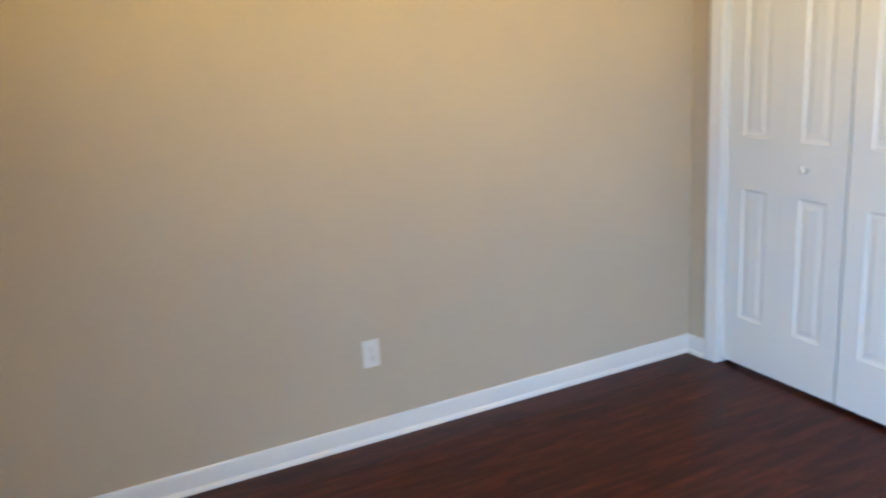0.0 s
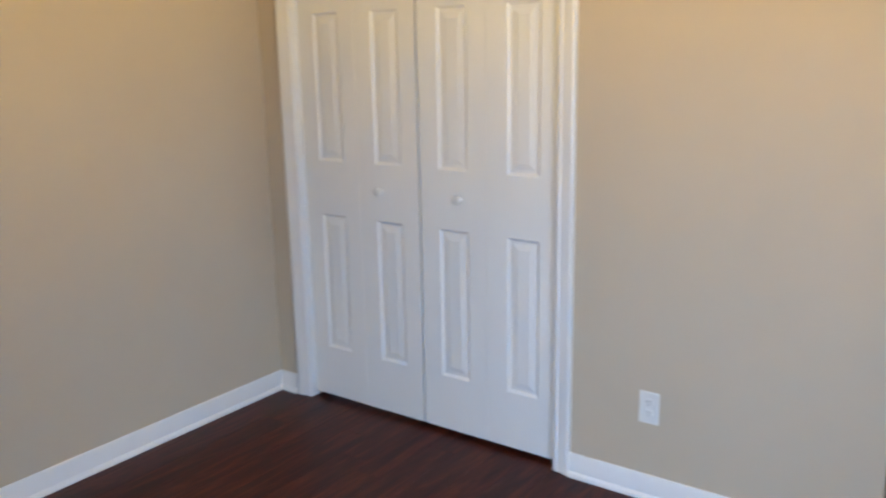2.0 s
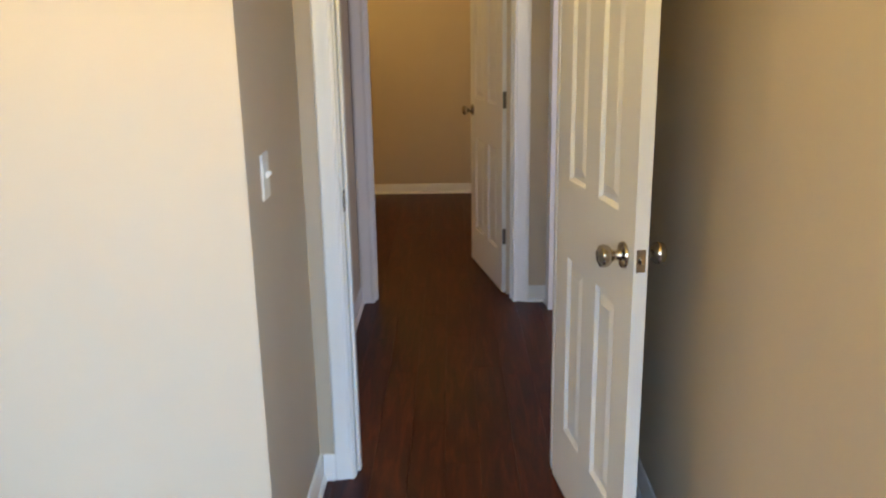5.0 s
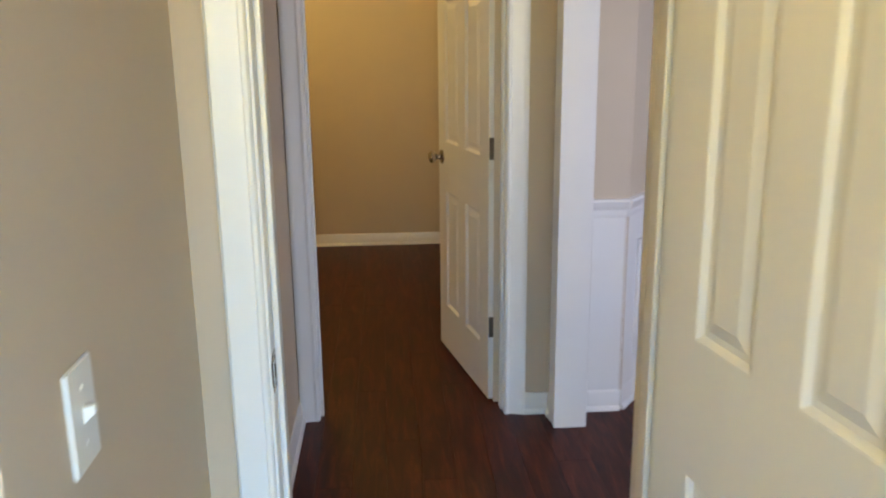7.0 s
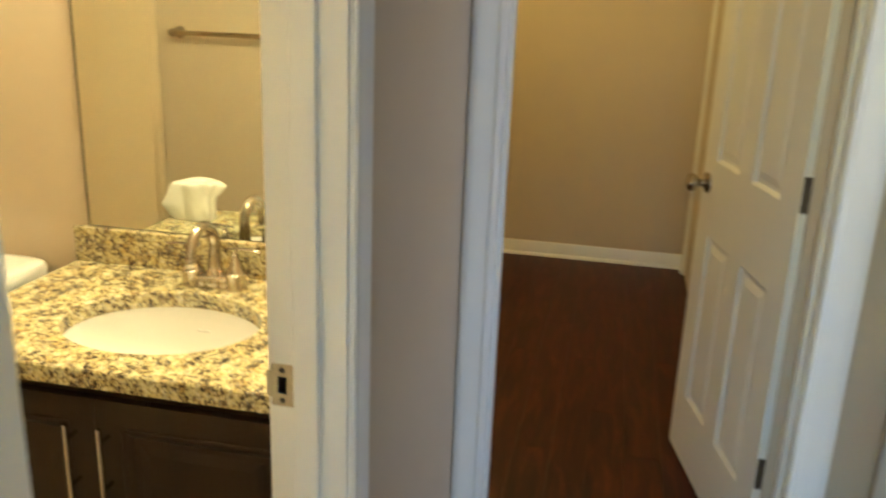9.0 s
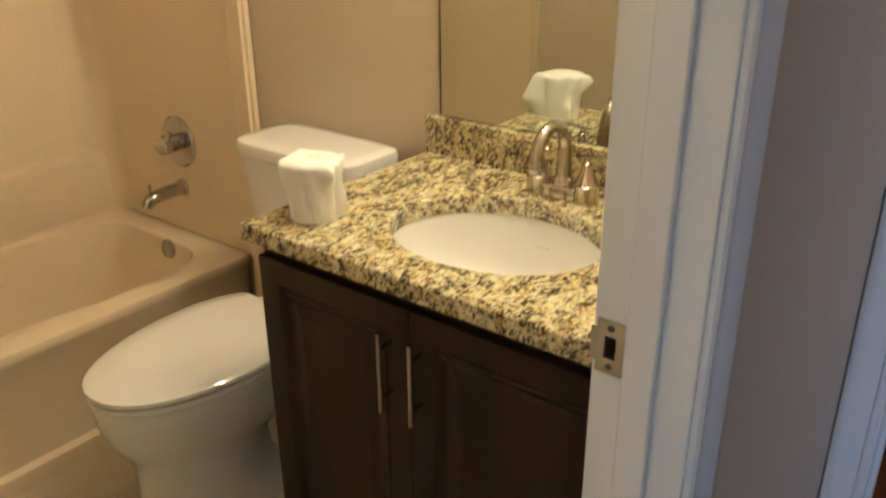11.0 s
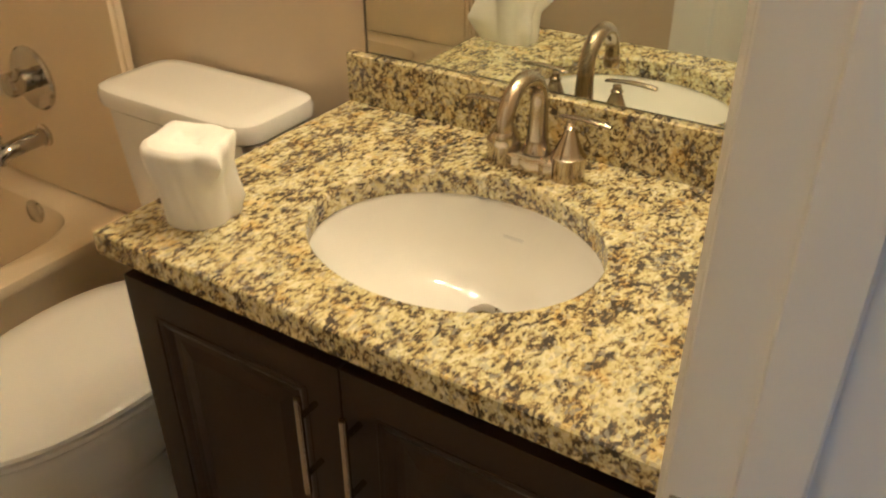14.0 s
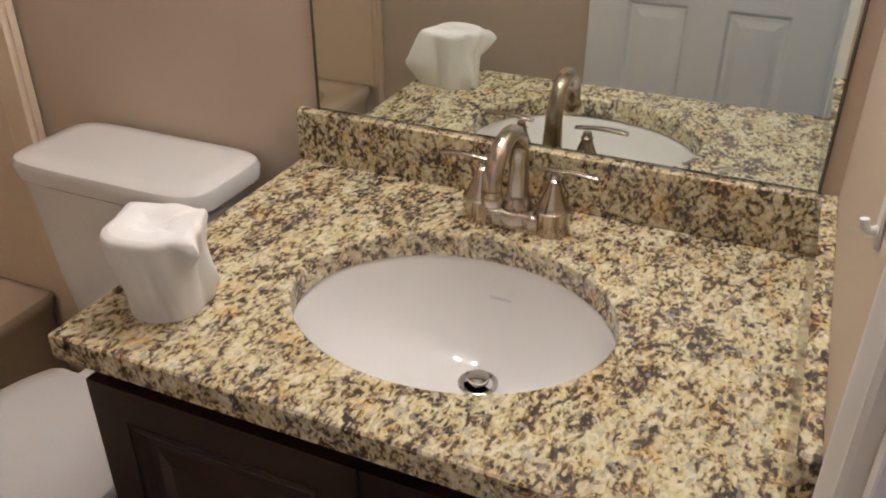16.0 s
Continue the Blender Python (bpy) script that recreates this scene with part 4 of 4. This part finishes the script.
def bathtub():
    ob = thing("bathtub", pose(0, 0, 0), "cream fibreglass bathtub with a wide rounded rim", "bathtub")
    cx, cy = (TX0 + TX1) / 2, (TY0 + TY1) / 2
    hx, hy = (TX1 - TX0) / 2, (TY1 - TY0) / 2
    n = 64
    rows = [oval(cx, cy, hx, hy, 0.004, n, 40), oval(cx, cy, hx, hy, 0.03, n, 40), oval(cx, cy + 0.002, hx, hy - 0.002, 0.052, n, 40), oval(cx, cy + 0.011, hx, hy - 0.011, 0.062, n, 40), oval(cx, cy + 0.009, hx, hy - 0.009, TZ - 0.06, n, 40), oval(cx, cy, hx, hy, TZ - 0.03, n, 40), oval(cx, cy, hx, hy, TZ - 0.012, n, 40), oval(cx, cy, hx - 0.004, hy - 0.004, TZ - 0.003, n, 34), oval(cx, cy, hx - 0.014, hy - 0.012, TZ, n, 26), oval(cx, cy, hx - 0.075, hy - 0.075, TZ, n, 7), oval(cx, cy, hx - 0.090, hy - 0.088, TZ - 0.010, n, 6), oval(cx, cy, hx - 0.115, hy - 0.105, TZ - 0.10, n, 5.5), oval(cx, cy, hx - 0.15, hy - 0.13, 0.12, n, 5), oval(cx, cy, hx - 0.22, hy - 0.19, 0.075, n, 4.5)]
    part("shell", loft(bmesh.new(), rows), FIBRE, ob, "", True)
    part("overflow_plate", lathe(bmesh.new(), [(0.036, 0.0), (0.036, -0.006), (0.030, -0.011), (0.012, -0.013), (0.002, -0.013)], (TX1 - 0.094, 2.785, TZ - 0.040), "x", 24), CHROME, ob, "round chrome overflow plate", True)
    return ob


bathtub()


def surround():
    """Three moulded panels over the tub, with a ledge and a rounded front edge strip."""
    ob = thing("tub_surround", pose(0, 0, 0), "cream moulded fibreglass tub surround", "tub surround")
    z0, z1 = TZ + 0.001, 2.02
    part("end_panel", boxes((TX1 - 0.022, TX1, TY0 - 0.02, TY1 - 0.03, z0, z1, 0.006, 2)), FIBRE, ob, "", True)
    part("end_panel", boxes((TX0, TX0 + 0.022, TY0 - 0.02, TY1 - 0.03, z0, z1, 0.006, 2)), FIBRE, ob, "", True)
    bm = bmesh.new()
    prof = [(0.0, z0), (0.055, z0), (0.060, z0 + 0.03), (0.060, 0.565), (0.054, 0.585), (0.030, 0.592), (0.024, 0.610), (0.024, z1), (0.0, z1)]
    sweep(bm, prof, (TX0, TY1, 0), (TX1, TY1, 0), (0, -1, 0), (0, 0, 1))
    part("back_panel", bm, FIBRE, ob, "", True)
    for x, s in ((TX1 - 0.022, -1), (TX0 + 0.022, 1)):
        bm = bmesh.new()
        pts = [(0.0, 0.0)] + [(0.10 * (1 - math.sin(a)), 0.10 * (1 - math.cos(a))) for a in (math.pi / 2 * k / 8 for k in range(9))]
        sweep(bm, pts, (x, TY1 - 0.024, z0), (x, TY1 - 0.024, z1), (s, 0, 0), (0, -1, 0))
        part("corner_cove", bm, FIBRE, ob, "", True)
    for x0, x1, wide in ((TX1 - 0.034, TX1 - 0.0005, 0.092), (TX0 + 0.0005, TX0 + 0.034, 0.050)):
        part("edge_strip", boxes((x0, x1, TY0 - wide, TY0 - 0.0205, z0 - 0.38, z1, 0.010, 3)), FIBRE, ob, "pale rounded edge strip", True)
    return ob


surround()
SX = TX1 - 0.022


def tub_trim():
    sp = thing("tub_spout", pose(SX, 2.775, 0.538), "chrome tub spout on the surround", "tub spout")
    bm = bmesh.new()
    lathe(bm, [(0.029, 0.0), (0.029, -0.006), (0.024, -0.010)], (0, 0, 0), "x", 20)
    tube(bm, [(-0.004, 0, 0), (-0.06, 0, -0.001), (-0.105, 0, -0.005), (-0.128, 0, -0.014), (-0.136, 0, -0.030)], [0.022, 0.0215, 0.0205, 0.0185, 0.016], 16)
    part("body", bm, CHROME, sp, "", True)
    part("diverter", lathe(bmesh.new(), [(0.004, 0.012), (0.004, 0.030), (0.007, 0.032), (0.007, 0.040), (0.003, 0.042)], (-0.118, 0, 0), "z", 12), CHROME, sp, "", True)
    v = thing("shower_valve", pose(SX, 2.760, 0.690), "round chrome shower valve with a lever handle", "shower valve")
    part("escutcheon", lathe(bmesh.new(), [(0.080, 0.0), (0.080, -0.004), (0.074, -0.010), (0.045, -0.014), (0.032, -0.016)], (0, 0, 0), "x", 32), CHROME, v, "", True)
    part("handle", lathe(bmesh.new(), [(0.026, -0.014), (0.026, -0.040), (0.030, -0.044), (0.030, -0.066), (0.024, -0.072), (0.004, -0.074)], (0, 0, 0), "x", 24), CHROME, v, "", True)
    part("lever", tube(bmesh.new(), [(-0.058, 0, 0), (-0.060, -0.03, 0.028), (-0.060, -0.045, 0.046)], [0.010, 0.008, 0.006], 12), CHROME, v, "", True)
    h = thing("shower_hose", pose(SX, 2.73, 0), "ribbed metal hand-shower hose hanging in a loop", "shower hose")
    pts = []
    for k in range(20):
        u = k / 20
        pts.append((-0.045, 0.062 + 0.045 * math.sin(u * math.pi / 2), 1.98 - (1.98 - 1.36) * u))
    arc = []
    for k in range(1, 17):
        a = math.pi * k / 16
        arc.append((-0.045, 0.005 + 0.102 * math.cos(a), 1.36 - 0.205 * math.sin(a) + 0.012 * k / 16))
    right = [(-0.045, -0.097 + 0.10 * (k / 14) ** 0.9, 1.372 + 0.54 * k / 14) for k in range(1, 15)]
    pts = pts + arc + right
    rad = [0.0068 + 0.0010 * (i % 2) for i in range(len(pts))]
    part("hose", tube(bmesh.new(), pts, rad, 10), CHROME, h, "", True)
    part("holder", boxes((-0.06, 0.0, -0.02, 0.07, 1.90, 1.98, 0.01, 2)), CHROME, h, "", True)


tub_trim()

# towel bar on the wall opposite the mirror
tb = thing("towel_bar", pose(XW, 0, 1.315), "brushed nickel towel bar on the beige wall", "towel bar")
part("bar", boxes((0.055, 0.066, 1.73, 2.35, -0.010, 0.010, 0.002)), NICKEL, tb)
for y in (1.75, 2.33):
    post = part("post", lathe(bmesh.new(), [(0.026, 0.0), (0.026, 0.006), (0.013, 0.012), (0.011, 0.05), (0.017, 0.056), (0.017, 0.068), (0.01, 0.072)], (0, y, 0), "x", 18), NICKEL, tb, "", True)

# tile floor of the bathroom: grout bed and single tiles
tile_bed = structure("bath_floor", boxes((XW, XM, 0.905, 3.3, -0.013, 0.0030)), GROUT, "cream tile floor")
structure("threshold", boxes((B1, B2, 0.885, 0.925, -0.005, 0.006, 0.002)), TRIM, "pale threshold strip")

# bathroom baseboards
baseboard((B2 + 0.076, YT), (4.62, YT), (0, 1))
baseboard((XM, 1.79), (XM, TY0 - 0.094), (-1, 0))
baseboard((XW, 1.70), (XW, TY0 - 0.094), (1, 0))


# ---------------------------------------------------------------- kitchen seen past the angled wall
def drawer_unit(m, label):
    ob = thing("kitchen_cabinet", m, label, "cabinet")
    part("carcass", boxes((0.0, 0.6, -0.30, 0.30, 0.10, 0.87)), ESPRESSO, ob)
    part("plinth", boxes((0.07, 0.6, -0.30, 0.30, 0.002, 0.0995)), ESPRESSO, ob)
    for z0, z1 in ((0.11, 0.36), (0.365, 0.615), (0.62, 0.86)):
        dr = part("drawer", boxes((-0.02, -0.0005, -0.296, 0.296, z0, z1, 0.004)), ESPRESSO, ob)
        zc = (z0 + z1) / 2
        part("handle", tube(bmesh.new(), [(-0.02, -0.08, zc), (-0.05, -0.08, zc), (-0.05, 0.08, zc), (-0.02, 0.08, zc)], 0.006, 8), NICKEL, dr, "nickel bar pull", True)
    return ob


k0 = drawer_unit(pose(8.9, -2.22, 0, 0, 0, 0), "dark espresso kitchen drawer cabinet with nickel pulls")
copy_thing(k0, pose(8.9, -2.825, 0))
wt = thing("kitchen_worktop", pose(0, 0, 0), "pale stone kitchen worktop", "worktop")
part("slab", boxes((8.86, 9.52, -3.14, -1.90, 0.8705, 0.905, 0.004)), COUNTER, wt)
structure("kitchen_wall", boxes((9.52, 9.62, -4.0, -0.18, 0, 1.12), (9.52, 9.62, -4.0, -0.18, 2.05, H), (9.52, 9.62, -1.25, -0.18, 1.12, 2.05), (9.52, 9.62, -4.0, -3.1, 1.12, 2.05)), PAINT)
window("window_3", pose(9.58, -2.175, 1.12, 0, 0, -90), 1.85, 0.93, "bright kitchen window above the worktop")
area("kitchen_window_sky", look((9.50, -2.175, 1.6), (7.0, -2.175, 1.2)), 1.7, 0.85, 40, (0.95, 0.95, 1.0))

# outside the windows
structure("backdrop", boxes((12.0, 12.05, -8.0, 3.0, -0.4, 5.0)), glow_material("bright_hazy_sky", (1.0, 0.97, 0.92), 2.5), "hazy bright daylight")
structure("ground", boxes((-60, 60, -60, 60, -0.6, -0.5)), surface("dry_lawn", (0.07, 0.09, 0.035), (0.11, 0.11, 0.05), (0.8, 0.9), 0.4, 6, 0.4), "lawn outside")

# ---------------------------------------------------------------- floor tiles
def bath_tiles():
    s, g = 0.455, 0.003
    bm = bmesh.new()
    box(bm, 0, s - g, 0, s - g, 0, 0.0035, 0.0012)
    me = bpy.data.meshes.new("tile")
    bm.to_mesh(me)
    bm.free()
    me.materials.append(TILE)
    y = 0.927
    while y < TY0 + 0.1:
        x = XW + 0.06
        while x + s <= XM + 0.01 + s * 0.4:
            if x + s - g < XM:
                ob = new("tile", me)
                ob.location = (x, y, 0.0008)
                ob.parent = tile_bed
            x += s
        y += s
    bm = boxes((XW + 0.001, XW + 0.056, 0.927, TY0, 0.0008, 0.0042))
    part("tile_cut", bm, TILE, tile_bed)


bath_tiles()


# ---------------------------------------------------------------- planks
def planks():
    """Laminate planks along x; those of the far living room are joined in one."""
    wood = structure("floor", boxes((-0.55, 0.0, YR, YA, -0.0128, -0.0122)), WOOD, "dark cherry laminate plank floor")
    far = thing("far_planks", pose(0, 0, 0), "dark cherry laminate planks of the living room", "floor", kind="stuff")
    shared = {}
    rnd = random.Random(4)
    w, L = 0.125, 1.22
    joined = bmesh.new()
    y = -4.0
    while y < YA:
        spans = [(-0.6, 3.57)] if y > YR - 0.1 else []
        if y < 0.90:
            spans = [(-0.6, 10.7)] if y > YR - 0.1 else [(XD2 - 0.1, 10.7)]
        elif y < 2.4:
            spans = [(-0.6, 3.57), (XE, 8.44)]
        if 0.78 < y < 0.90:
            spans = [(-0.6, 8.44)]
        off = rnd.random() * L
        for a, b in spans:
            x = a - off
            while x < b:
                x0, x1 = max(x, a), min(x + L, b)
                x += L
                if x1 - x0 < 0.02:
                    continue
                wide = min(w, 0.904 - y) if (y < 0.904 < y + w and x1 > 3.6 and x0 < XE) else w
                if y < -0.9 or x0 > 8.4:
                    box(joined, x0 + 0.0006, x1 - 0.0006, y + 0.0006, y + w - 0.0006, -0.012, 0.0)
                    continue
                key = (round(x1 - x0, 3), round(wide, 3))
                if key not in shared:
                    bm = bmesh.new()
                    hx, hy, c = key[0] - 0.0002, key[1] - 0.0002, 0.0004
                    lo = [bm.verts.new(p) for p in ((0.0002, 0.0002, -0.012), (hx, 0.0002, -0.012), (hx, hy, -0.012), (0.0002, hy, -0.012))]
                    md = [bm.verts.new((p.co.x, p.co.y, -0.0003)) for p in lo]
                    hi = [bm.verts.new(p) for p in ((c, c, 0), (hx - c, c, 0), (hx - c, hy - c, 0), (c, hy - c, 0))]
                    for r0, r1 in ((lo, md), (md, hi)):
                        for k in range(4):
                            bm.faces.new((r0[k], r0[(k + 1) % 4], r1[(k + 1) % 4], r1[k]))
                    bm.faces.new(hi)
                    me = bpy.data.meshes.new("plank")
                    bm.to_mesh(me)
                    bm.free()
                    me.materials.append(WOOD)
                    shared[key] = me
                ob = new("plank", shared[key])
                ob.location = (x0, y, 0)
                ob.parent = wood
        y += w
    pl = part("planks", joined, WOOD, far)
    pl["kind"] = "stuff"


planks()
